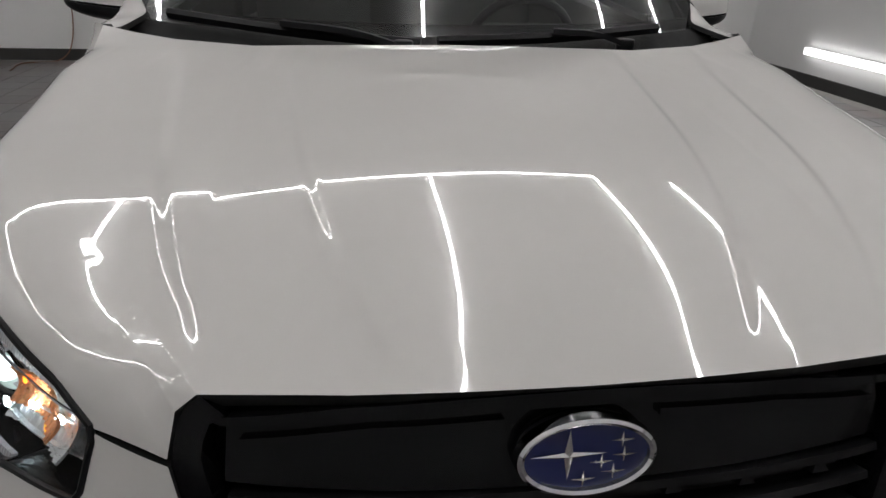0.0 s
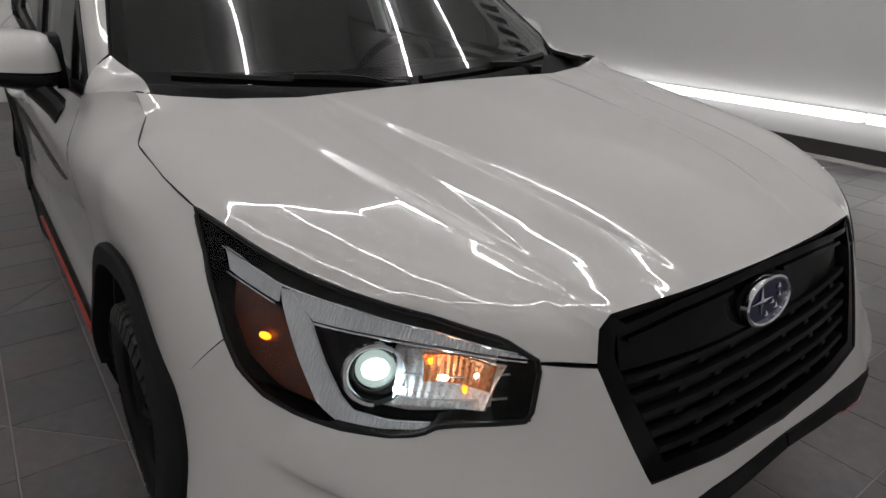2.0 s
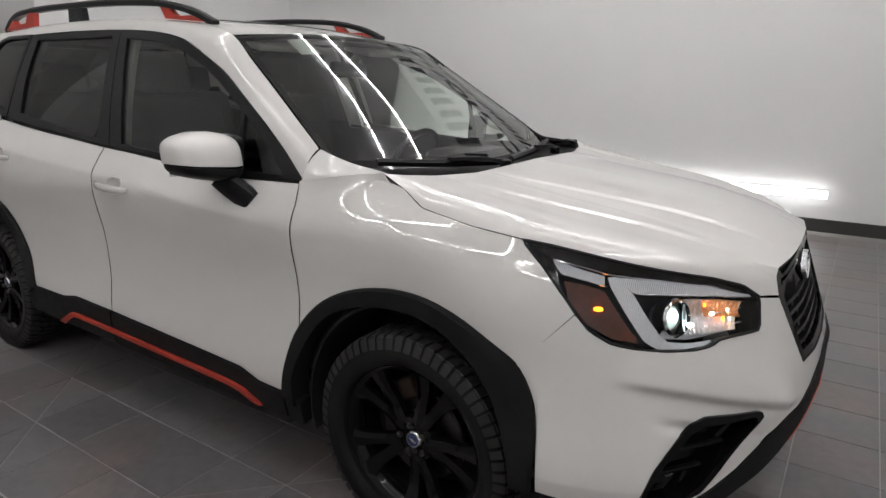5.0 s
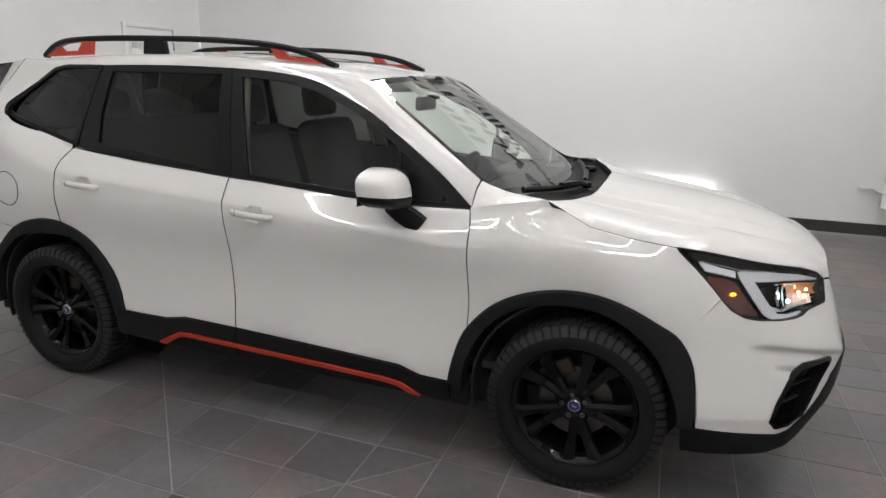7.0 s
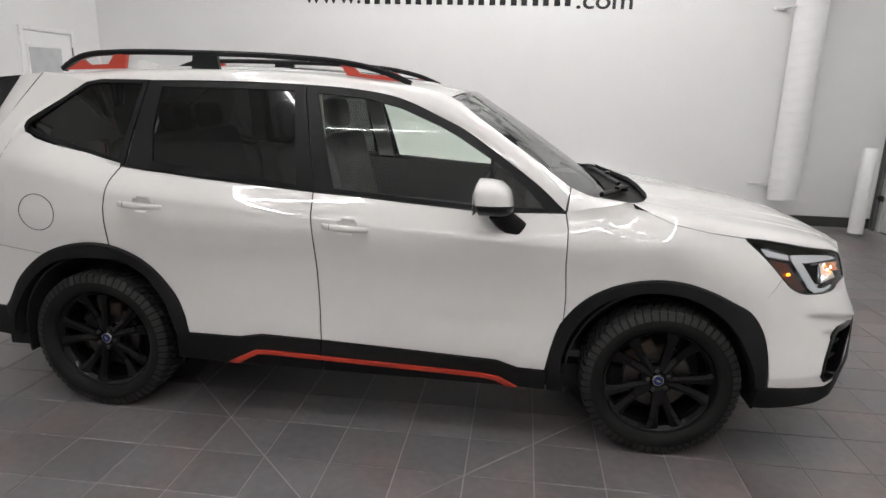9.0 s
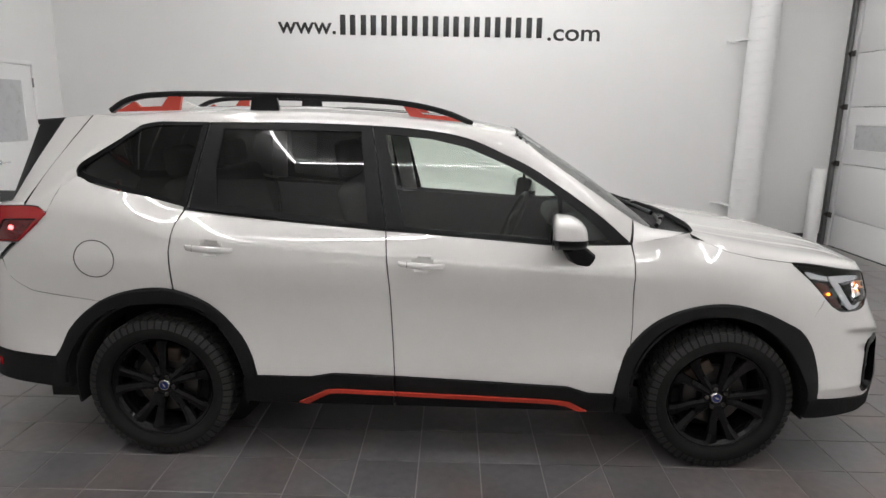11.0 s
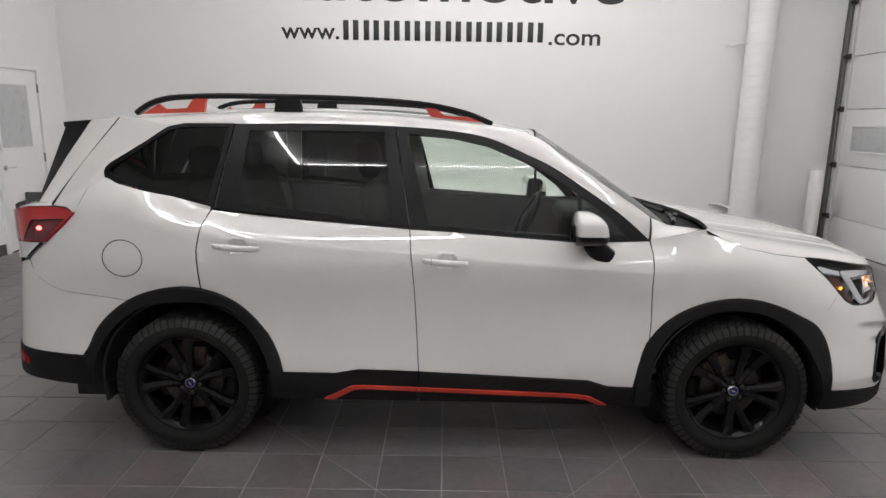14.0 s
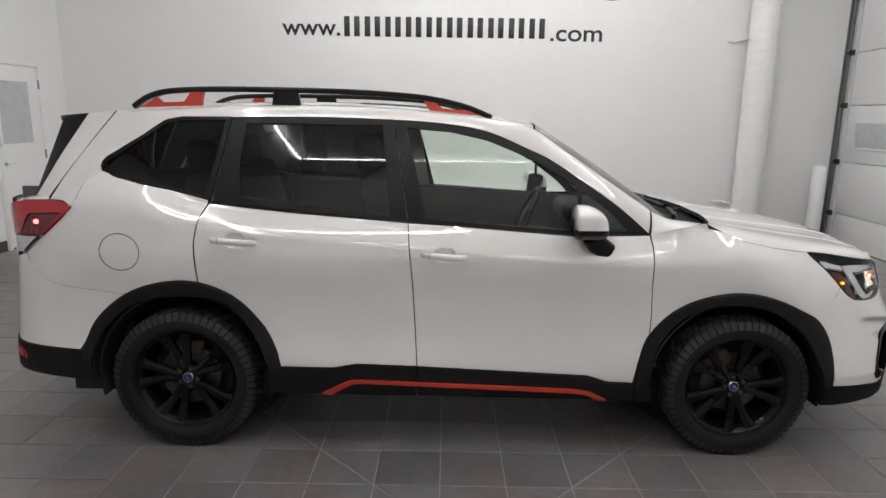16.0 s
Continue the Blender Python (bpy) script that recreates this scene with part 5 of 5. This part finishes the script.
# ---- tail lamps ----
for sgn in (1, -1):
    lamp = new("tail_lamp")
    lamp.parent = car
    lamp["label"] = "red tail lamp with a clear lower part, lit"
    s = np.unique(np.concatenate([np.linspace(-2.44, -1.846, 34), [-2.014, -2.11]]))
    top = [(-2.44, 1.165), (-2.218, 1.190), (-2.11, 1.208), (-1.906, 1.204), (-1.868, 1.194), (-1.846, 1.180)]
    mid = [(-2.44, 1.028), (-2.17, 1.036), (-2.014, 1.043), (-1.90, 1.131), (-1.858, 1.166), (-1.846, 1.177)]
    low = [(-2.44, .930), (-2.327, .934), (-2.146, .954), (-2.016, 1.036)]
    sheet("red_lens", lower(columns(s, mid, top, 8)) * (1, sgn, 1), TAILRED, lamp, (-.4, -sgn, 0), raise_by=.010, flange=.03)
    s = np.linspace(-2.44, -2.016, 18)
    sheet("clear_lens", lower(columns(s, low, [(-2.44, 1.025), (-2.17, 1.033), (-2.016, 1.040)], 4)) * (1, sgn, 1), CLEARWHITE, lamp, (-.4, -sgn, 0), raise_by=.007, flange=.03)
    patch("dark_band", [(-2.140, .959), (-2.020, 1.036)], [(-2.160, .959), (-2.050, 1.036)], 8, -.0100, GLOSS, lamp, sgn, "smoked lens edge", out=(-.4, -1, 0), flange=.002)
    patch("inner_lens", [(-2.165, 1.042), (-2.012, 1.050)], [(-2.088, 1.140), (-1.905, 1.147)], 8, -.0125, TAILDEEP, lamp, sgn, "deep red inner lens", out=(-.4, -1, 0), flange=.002)
    patch("inner_rim", [(-2.172, 1.040), (-2.093, 1.144), (-1.895, 1.151)], [(-2.160, 1.042), (-2.086, 1.137), (-1.900, 1.145)], 20, -.0130, GLOSS, lamp, sgn, "dark lens rim", out=(-.4, -1, 0), flange=.002)
    c, n_ = on_skin(-2.045, 1.106, -.013, sgn)
    part("bulb", turned(ball(.011, (0, 0, 0), (1.5, 1, .3), 12), n_, c), TAILLIT, lamp, "lit red bulb")
    # closed back towards the luggage space
    q = coons([(-2.25, .96), (-1.78, .96)], [(-2.25, 1.185), (-1.78, 1.185)], [(-2.25, .96), (-2.25, 1.185)], [(-1.78, .96), (-1.78, 1.185)], 12, 4)
    sheet("lamp_back", (lower(q) + (0, .05, 0)) * (1, sgn, 1), DARK, lamp, (0, -sgn, 0), flange=.01, gap=0)

# white ledge between the lamps and the rear window, dark trim inside the luggage space
for sgn in (1, -1):
    t = np.linspace(0, 1, 12)
    A = lower(along([(-2.46, 1.168), (-2.218, 1.194), (-2.11, 1.211), (-1.985, 1.214)], t)) + (0, -.006, -.002)
    B = along(np.array([(-2.23, -.50, 1.20), (-2.13, -.60, 1.212), (-2.08, -.655, 1.216), (-1.985, -.735, 1.222)]), t)
    P = np.stack([A, (A + B) / 2 + (0, 0, .004), B], 1) * (1, sgn, 1)
    sheet("rear_ledge", P, PAINT, car, (-.2, -.2 * sgn, 1), flange=0, gap=0)
    part("luggage_trim", box((.50, .02, .42), (-1.96, -.58 * sgn, 1.04), .006), TRIMGREY, car)

# ---- door handles, fuel flap, mirrors ----
for d, (s0, s1, z0, z1) in ((FDOORS, HANDLES[0]), (RDOORS, HANDLES[1])):
    for k, sgn in enumerate((1, -1)):
        t = np.linspace(0, 1, 21)
        q = np.stack([s0 + (s1 - s0) * t, z0 + (z1 - z0) * t], -1)
        lift = np.sin(np.pi * t) ** .40
        c = lower(q) + np.stack([0 * t, -.004 - .030 * lift, 0 * t], -1)
        high_ = .0165 * (.62 + .38 * np.sin(np.pi * t) ** .35)
        rows = []
        for o_, u_ in ((-.006, -.80), (-.010, -.45), (-.0115, .10), (-.009, .62), (-.002, .95), (.006, .80), (.008, 0), (.005, -.85)):
            rows.append((c + np.stack([0 * t, o_ * (.5 + .5 * lift), high_ * u_], -1)) * (1, sgn, 1))
        V = np.stack(rows, 1).reshape(-1, 3)
        F = [(i * 8 + j, i * 8 + (j + 1) % 8, (i + 1) * 8 + (j + 1) % 8, (i + 1) * 8 + j) for i in range(20) for j in range(8)] + [tuple(range(8)), tuple(range(160, 168))[::-1]]
        h = solid("handle", V, F, PAINT, d[k], "white pull handle", sharp=1.2)
        L3 = np.stack(rows, 1)[4]
        solid("lock_gap", *sweep(L3 + (0, -.0003 * sgn, 0), ring(.0011, 5), up=(1, 0, 0), closed=True), DARK, h)
        cc = np.array([(s0 + s1) / 2 + .005, (z0 + z1) / 2])
        ang = np.linspace(0, 2 * math.pi, 41)[:-1]
        ce, se = np.sign(np.cos(ang)) * np.abs(np.cos(ang)) ** .66, np.sign(np.sin(ang)) * np.abs(np.sin(ang)) ** .66
        rows = []
        for rr, dp in ((1.26, .0030), (1.22, -.0010), (1.14, -.0005), (1.04, .005), (.88, .013), (.5, .018), (.02, .019)):
            q = cc + np.stack([.046 * rr * ce, .036 * rr * se], -1)
            rows.append((lower(q) + (0, dp, 0)) * (1, sgn, 1))
        V = np.concatenate(rows)
        F = [(r * 40 + i, r * 40 + (i + 1) % 40, r * 40 + 40 + (i + 1) % 40, r * 40 + 40 + i) for r in range(6) for i in range(40)]
        solid("handle_cup", V, F if sgn > 0 else [f[::-1] for f in F], PAINT, d[k])
ang = np.linspace(0, 2 * math.pi, 49)[:-1]
L3 = lower(np.array([-1.597, .983]) + np.stack([.100 * np.cos(ang), .086 * np.sin(ang)], -1)) + (0, -.0005, 0)
solid("fuel_flap_gap", *sweep(L3, ring(.0020, 6), up=(0, 1, 0), closed=True), DARK, QUARTERS[0], "round gap of the fuel flap")


def mirror_shell(z_low, z_high, grow=0.0):
    """Rounded mirror housing between two heights, narrowing to its tip."""
    V, F = [], []
    nu_, nv_ = 36, 12
    for j in range(nv_ + 1):
        v_ = z_low + (z_high - z_low) * j / nv_
        w_ = max(1 - abs(v_) ** 5.5, 0) ** .5
        for i in range(nu_):
            a_ = 2 * math.pi * i / nu_
            ca, sa = math.cos(a_), math.sin(a_)
            px = math.copysign(abs(ca) ** .75, ca)
            py = math.copysign(abs(sa) ** .55, sa)
            x_ = (.098 + grow) * px * w_ if px > 0 else (.052 + grow) * math.copysign(abs(ca) ** .35, ca)
            x_ *= 1 - .42 * max(v_, 0) ** 2.4
            y_ = (.116 + grow) * py * w_
            q_ = min(max((.06 - y_) / .176, 0), 1)
            tall = 1.11 - .24 * q_ ** 2 if v_ > 0 else 1 - .32 * q_ ** 1.4
            V.append((.545 + x_ - .012 * v_ + .10 * y_, -.935 + y_, 1.150 + (.080 + grow) * v_ * tall + .010 * q_))
    for j in range(nv_):
        F += [(j * nu_ + i, j * nu_ + (i + 1) % nu_, (j + 1) * nu_ + (i + 1) % nu_, (j + 1) * nu_ + i) for i in range(nu_)]
    F += [tuple(range(nu_))[::-1], tuple(range(nv_ * nu_, (nv_ + 1) * nu_))]
    return V, F


for k, sgn in enumerate((1, -1)):
    mir = new("side_mirror")
    mir.parent = car
    mir["label"] = "white capped door mirror with a black lower half"
    for nm, a_, b_, mat, gr in (("cap", -.28, .985, PAINT, 0), ("lower_shell", -.97, -.38, SATIN, -.002), ("signal", -.38, -.28, GLOSS, -.003)):
        V, F = mirror_shell(a_, b_, gr)
        V = [(x, y * sgn, z) for x, y, z in V]
        solid(nm, V, F if sgn > 0 else [f[::-1] for f in F], mat, mir)
    V, F = sweep([(.585, -.90 * sgn, 1.095), (.61, -.875 * sgn, 1.06), (.645, -.855 * sgn, 1.03), (.675, -.845 * sgn, 1.005)], ring(.048, 10, .62), up=(0, 1, 0))
    solid("foot", V, F, SATIN, mir)
    part("inner_frame", box((.105, .020, .146), (.553, -.826 * sgn, 1.150), .024, 3, (0, 6, 0)), SATIN, mir)
    part("mirror_glass", box((.004, .160, .095), (.4925, -.935 * sgn, 1.142), .002, 1, (0, 0, -8 * sgn)), CHROME, mir)

# ---- roof rails ----
RAIL = [(-1.645, -.512, 1.652), (-1.58, -.515, 1.695), (-1.50, -.518, 1.722), (-1.38, -.520, 1.735), (-.90, -.524, 1.741), (-.45, -.524, 1.731), (-.15, -.524, 1.706), (.02, -.524, 1.668), (.135, -.522, 1.622)]
for sgn in (1, -1):
    rail = new("roof_rail")
    rail.parent = car
    rail["label"] = "black roof rail with orange-red feet"
    pts = along(np.array(RAIL), np.linspace(0, 1, 48), True) * (1, sgn, 1) - (0, 0, .007)
    solid("rail", *sweep(pts, [(-.016, -.012), (-.017, .006), (-.010, .015), (.010, .015), (.017, .006), (.016, -.012)]), SATIN, rail)

    def plate(name, poly, mat):
        V = [(x, -(.524 - .013) * sgn, z) for x, z in poly] + [(x, -(.524 + .013) * sgn, z) for x, z in poly]
        n_ = len(poly)
        return solid(name, V, [tuple(range(n_)), tuple(range(n_, 2 * n_))[::-1]] + [(i, (i + 1) % n_, n_ + (i + 1) % n_, n_ + i) for i in range(n_)], mat, rail)

    plate("rear_foot", [(-1.61, 1.643), (-1.30, 1.655), (-1.285, 1.722), (-1.35, 1.720), (-1.385, 1.674), (-1.49, 1.668), (-1.52, 1.693)], RED)
    plate("front_foot", [(-.17, 1.646), (.10, 1.622), (.06, 1.637), (.0, 1.652), (-.05, 1.652), (-.105, 1.656), (-.145, 1.690), (-.205, 1.698)], RED)
    plate("middle_foot", [(-.950, 1.662), (-.808, 1.662), (-.818, 1.727), (-.940, 1.727)], SATIN)
V = [(-1.56, -.03, 1.655), (-1.56, .03, 1.655), (-1.38, .022, 1.662), (-1.38, -.022, 1.662), (-1.555, -.010, 1.715), (-1.555, .010, 1.715), (-1.50, .009, 1.708), (-1.50, -.009, 1.708)]
fin = solid("roof_antenna", V, [(0, 1, 5, 4), (0, 4, 7, 3), (1, 2, 6, 5), (3, 7, 6, 2), (4, 5, 6, 7), (0, 3, 2, 1)], PAINT, car, "white fin antenna")

# ---- wipers ----
for (a_, b_), hub_ in ((((1.040, -.640, 1.152), (1.212, -.060, 1.112)), (1.225, -.10, 1.105)), (((1.205, -.02, 1.118), (1.090, .56, 1.142)), (1.185, .44, 1.110))):
    w_ = new("wiper")
    w_.parent = car
    w_["label"] = "black wiper arm and blade at rest"
    a_, b_, hub_ = np.array(a_), np.array(b_), np.array(hub_)
    line = along(np.stack([a_, (a_ + b_) / 2 + (.02, 0, -.004), b_]), np.linspace(0, 1, 20), True)
    solid("blade", *sweep(line, [(-.005, -.014), (-.012, .0), (-.004, .010), (.004, .010), (.012, .0), (.005, -.014)]), SATIN, w_)
    mid_ = line[9] + (.006, 0, .014)
    solid("arm", *sweep(along(np.stack([hub_, (hub_ * .6 + mid_ * .4) + (.012, 0, .012), mid_]), np.linspace(0, 1, 12), True), [(-.012, -.006), (-.010, .006), (.010, .006), (.012, -.006)]), SATIN, w_)
    part("pivot", cylinder(.022, .03, hub_, 16, bevel=.004), SATIN, w_)

# ---- cabin ----
for k, sgn in enumerate((1, -1)):
    q = coons([(-.80, .45), (.86, .40)], [(-1.19, 1.195), (.86, 1.085)], [(-.80, .45), (-1.19, .90), (-1.19, 1.195)], [(.86, .40), (.86, 1.085)], 20, 8)
    P = lower(q) + (0, .055, 0)
    sheet("door_card", P * (1, sgn, 1), TRIMGREY, car, (0, -sgn, 0), flange=.03, gap=0)
    q = coons([(-2.0, .9), (-1.2, .9)], [(-1.75, 1.30), (-1.2, 1.19)], [(-2.0, .9), (-1.75, 1.30)], [(-1.2, .9), (-1.2, 1.19)], 10, 6)
    sheet("rear_trim", (lower(q) + (0, .06, 0)) * (1, sgn, 1), TRIMGREY, car, (0, -sgn, 0), flange=.03, gap=0)
    # inner pillars
    for a_, b_, wd in (((-.25, 1.13), (-.33, 1.585), .05), ((-1.16, 1.21), (-1.12, 1.59), .05)):
        P = house(coons([(a_[0] - wd, a_[1]), (a_[0] + wd, a_[1])], [(b_[0] - wd, b_[1]), (b_[0] + wd, b_[1])], [(a_[0] - wd, a_[1]), (b_[0] - wd, b_[1])], [(a_[0] + wd, a_[1]), (b_[0] + wd, b_[1])], 3, 6)) + (0, .04, 0)
        sheet("inner_pillar", P * (1, sgn, 1), LINER, car, (0, -sgn, 0), flange=.02, gap=0)
sheet("headliner", rf[1:-1] * (1, .97, 1) + (0, 0, -.035), LINER, car, (0, 0, -1), flange=.01, gap=0)
part("cabin_floor", box((3.0, 1.45, .04), (-.45, 0, .40), .01), TRIMGREY, car)
dash = part("dashboard", join(box((.45, 1.42, .26), (.93, 0, .955), .07, 4), box((.20, .42, .12), (.74, .37, 1.045), .05, 4)), TRIMGREY, car, "dark dashboard with a hooded cluster")
part("dash_screen", box((.02, .20, .11), (.745, 0, 1.03), .006, 2, (0, -12, 0)), GLOSS, car)
part("centre_console", box((.75, .22, .30), (.30, 0, .58), .04, 3), TRIMGREY, car)
sw = new("steering_wheel")
sw.parent = car
m = Matrix.Translation((.44, .37, 1.0)) @ Matrix.Rotation(radians(-64), 4, "Y")
V, F = sweep([(.183 * math.cos(a), .183 * math.sin(a), 0) for a in np.linspace(0, 2 * math.pi, 49)[:-1]], ring(.016, 10), closed=True)
solid("wheel_rim", placed(V, m), F, SATIN, sw)
bm = join(box((.10, .14, .05), (0, 0, -.01), .02, 3), box((.16, .03, .015), (-.10, 0, -.01), .005), box((.03, .34, .015), (0, 0, -.01), .005))
bmesh.ops.transform(bm, matrix=m, verts=bm.verts)
part("wheel_spokes", bm, SATIN, sw)


def seat(x, y, w_, name="front_seat"):
    st = new(name)
    st.parent = car
    st["label"] = "dark cloth seat with a headrest"
    part("cushion", box((.52, w_, .18), (x + .12, y, .66), .06, 4, (0, -6, 0)), CLOTH, st)
    part("backrest", box((.16, w_ * .96, .66), (x - .20, y, 1.0), .06, 4, (0, -14, 0)), CLOTH, st)
    return st


for y in (-.37, .37):
    st = seat(-.18, y, .52)
    for q in (-.06, .06):
        part("post", cylinder(.006, .14, (-.485, y + q, 1.345), 10), CHROME, st)
    part("headrest", box((.11, .27, .19), (-.495, y, 1.43), .045, 4, (0, -8, 0)), CLOTH, st)
st = seat(-1.05, 0, 1.28, "rear_bench")
for y in (-.40, 0, .40):
    part("headrest", box((.10, .25, .16), (-1.36, y, 1.40), .045, 4, (0, -8, 0)), CLOTH, st)
part("rear_view_mirror", join(box((.035, .23, .07), (.36, 0, 1.45), .016, 3), box((.07, .02, .02), (.40, 0, 1.485), .004)), SATIN, car)
part("sun_visor", box((.16, .40, .02), (.30, -.32, 1.535), .008, 2, (0, 12, 0)), LINER, car)
part("sun_visor", box((.16, .40, .02), (.30, .32, 1.535), .008, 2, (0, 12, 0)), LINER, car)

# ---- a thin cord hanging down the left wall to the floor ----
cord = tagged(new("hanging_cord"), "thin brown cord hanging down the white wall", "cord")
line = [(LEFT + .03, -3.20, 2.40), (LEFT + .03, -3.215, 1.4), (LEFT + .03, -3.23, .604), (LEFT + .03, -3.28, .275), (LEFT + .035, -3.36, .09), (LEFT + .06, -3.46, .012), (LEFT + .25, -3.75, .008), (LEFT + .7, -3.7, .008)]
solid("cord", *sweep(along(np.array(line), np.linspace(0, 1, 60), True), ring(.007, 6), up=(1, 0, .3)), CORD, cord)
part("hook", box((.03, .03, .05), (LEFT + .018, -3.20, 2.40), .005), TRACK, cord)

# ---- floor: grout bed with single tiles, cut along the falls to a drain ----
PITCH, FX, FY = .2965, -.685, -.885
slab("floor", (RIGHT - LEFT, BACK - FRONT, .10), ((LEFT + RIGHT) / 2, (BACK + FRONT) / 2, -.053), GROUT, "grey square porcelain floor tiles with pale grout", cat="floor")
floor = bpy.data.objects["floor"]
G = .0046


def tile_mesh(name, pts):
    """A bevelled tile over a polygon round its centre, tops at the floor's height."""
    c = np.mean(pts, axis=0)
    V, F, n = [], [], len(pts)
    for sc, z in ((1.0, -.006), (1.0, -.0012), (.988, 0.0)):
        V += [(c[0] + (p[0] - c[0]) * sc, c[1] + (p[1] - c[1]) * sc, z) for p in pts]
    for j in range(2):
        F += [(j * n + i, j * n + (i + 1) % n, (j + 1) * n + (i + 1) % n, (j + 1) * n + i) for i in range(n)]
    F.append(tuple(range(2 * n, 3 * n)))
    me = bpy.data.meshes.new(name)
    me.from_pydata(V, [], F)
    me.materials.append(TILE)
    return me


a = PITCH / 2 - G / 2
g2 = G * .8
SQUARE = tile_mesh("tile", [(-a, -a), (a, -a), (a, a), (-a, a)])
CUT = {1: [tile_mesh("tile", [(-a, a - g2), (-a, -a), (a - g2, -a)]), tile_mesh("tile", [(a, -a + g2), (a, a), (-a + g2, a)])],
       -1: [tile_mesh("tile", [(-a, -a + g2), (a - g2, a), (-a, a)]), tile_mesh("tile", [(-a + g2, -a), (a, -a), (a, a - g2)])]}
near, V, F = 0, [], []
cells = []
for i in range(-18, 22):
    for j in range(-22, 22):
        cx, cy = FX + PITCH * (i + .5), FY - PITCH * (j + .5)
        if LEFT + .16 < cx < RIGHT - .10 and FRONT + .16 < cy < BACK - .14:
            cells.append((abs(cx + .2) * .55 + abs(cy + 1.1), i, j, cx, cy))
cells.sort()
for d, i, j, cx, cy in cells:
    cut = 1 if i == j and -4 <= j < 2 else -1 if i == 4 - j and -4 <= j < 2 else 0
    if i == 2 and j == 2:
        continue
    if near < 290:
        for me in (CUT[cut] if cut else [SQUARE]):
            ob = new("tile", me)
            ob.parent, ob.location = floor, (cx, cy, 0)
            near += 1
    else:
        b = len(V)
        for sc, z in ((1.0, -.006), (1.0, -.0012), (.988, 0.0)):
            V += [(cx + sx * a * sc, cy + sy * a * sc, z) for sx, sy in ((-1, -1), (1, -1), (1, 1), (-1, 1))]
        for k in range(2):
            F += [(b + k * 4 + q, b + k * 4 + (q + 1) % 4, b + (k + 1) * 4 + (q + 1) % 4, b + (k + 1) * 4 + q) for q in range(4)]
        F.append((b + 8, b + 9, b + 10, b + 11))
me = bpy.data.meshes.new("far_tiles")
me.from_pydata(V, [], F)
me.materials.append(TILE)
rest = new("far_tiles", me)
rest.parent = floor
tagged(rest, kind="stuff")
drain = tagged(new("floor_drain"), "square grey steel floor drain cover among the tiles", "drain")
part("cover", box((PITCH - .012, PITCH - .012, .008), (FX + PITCH * 2.5, FY - PITCH * 2.5, -.003), .002), STEEL, drain)
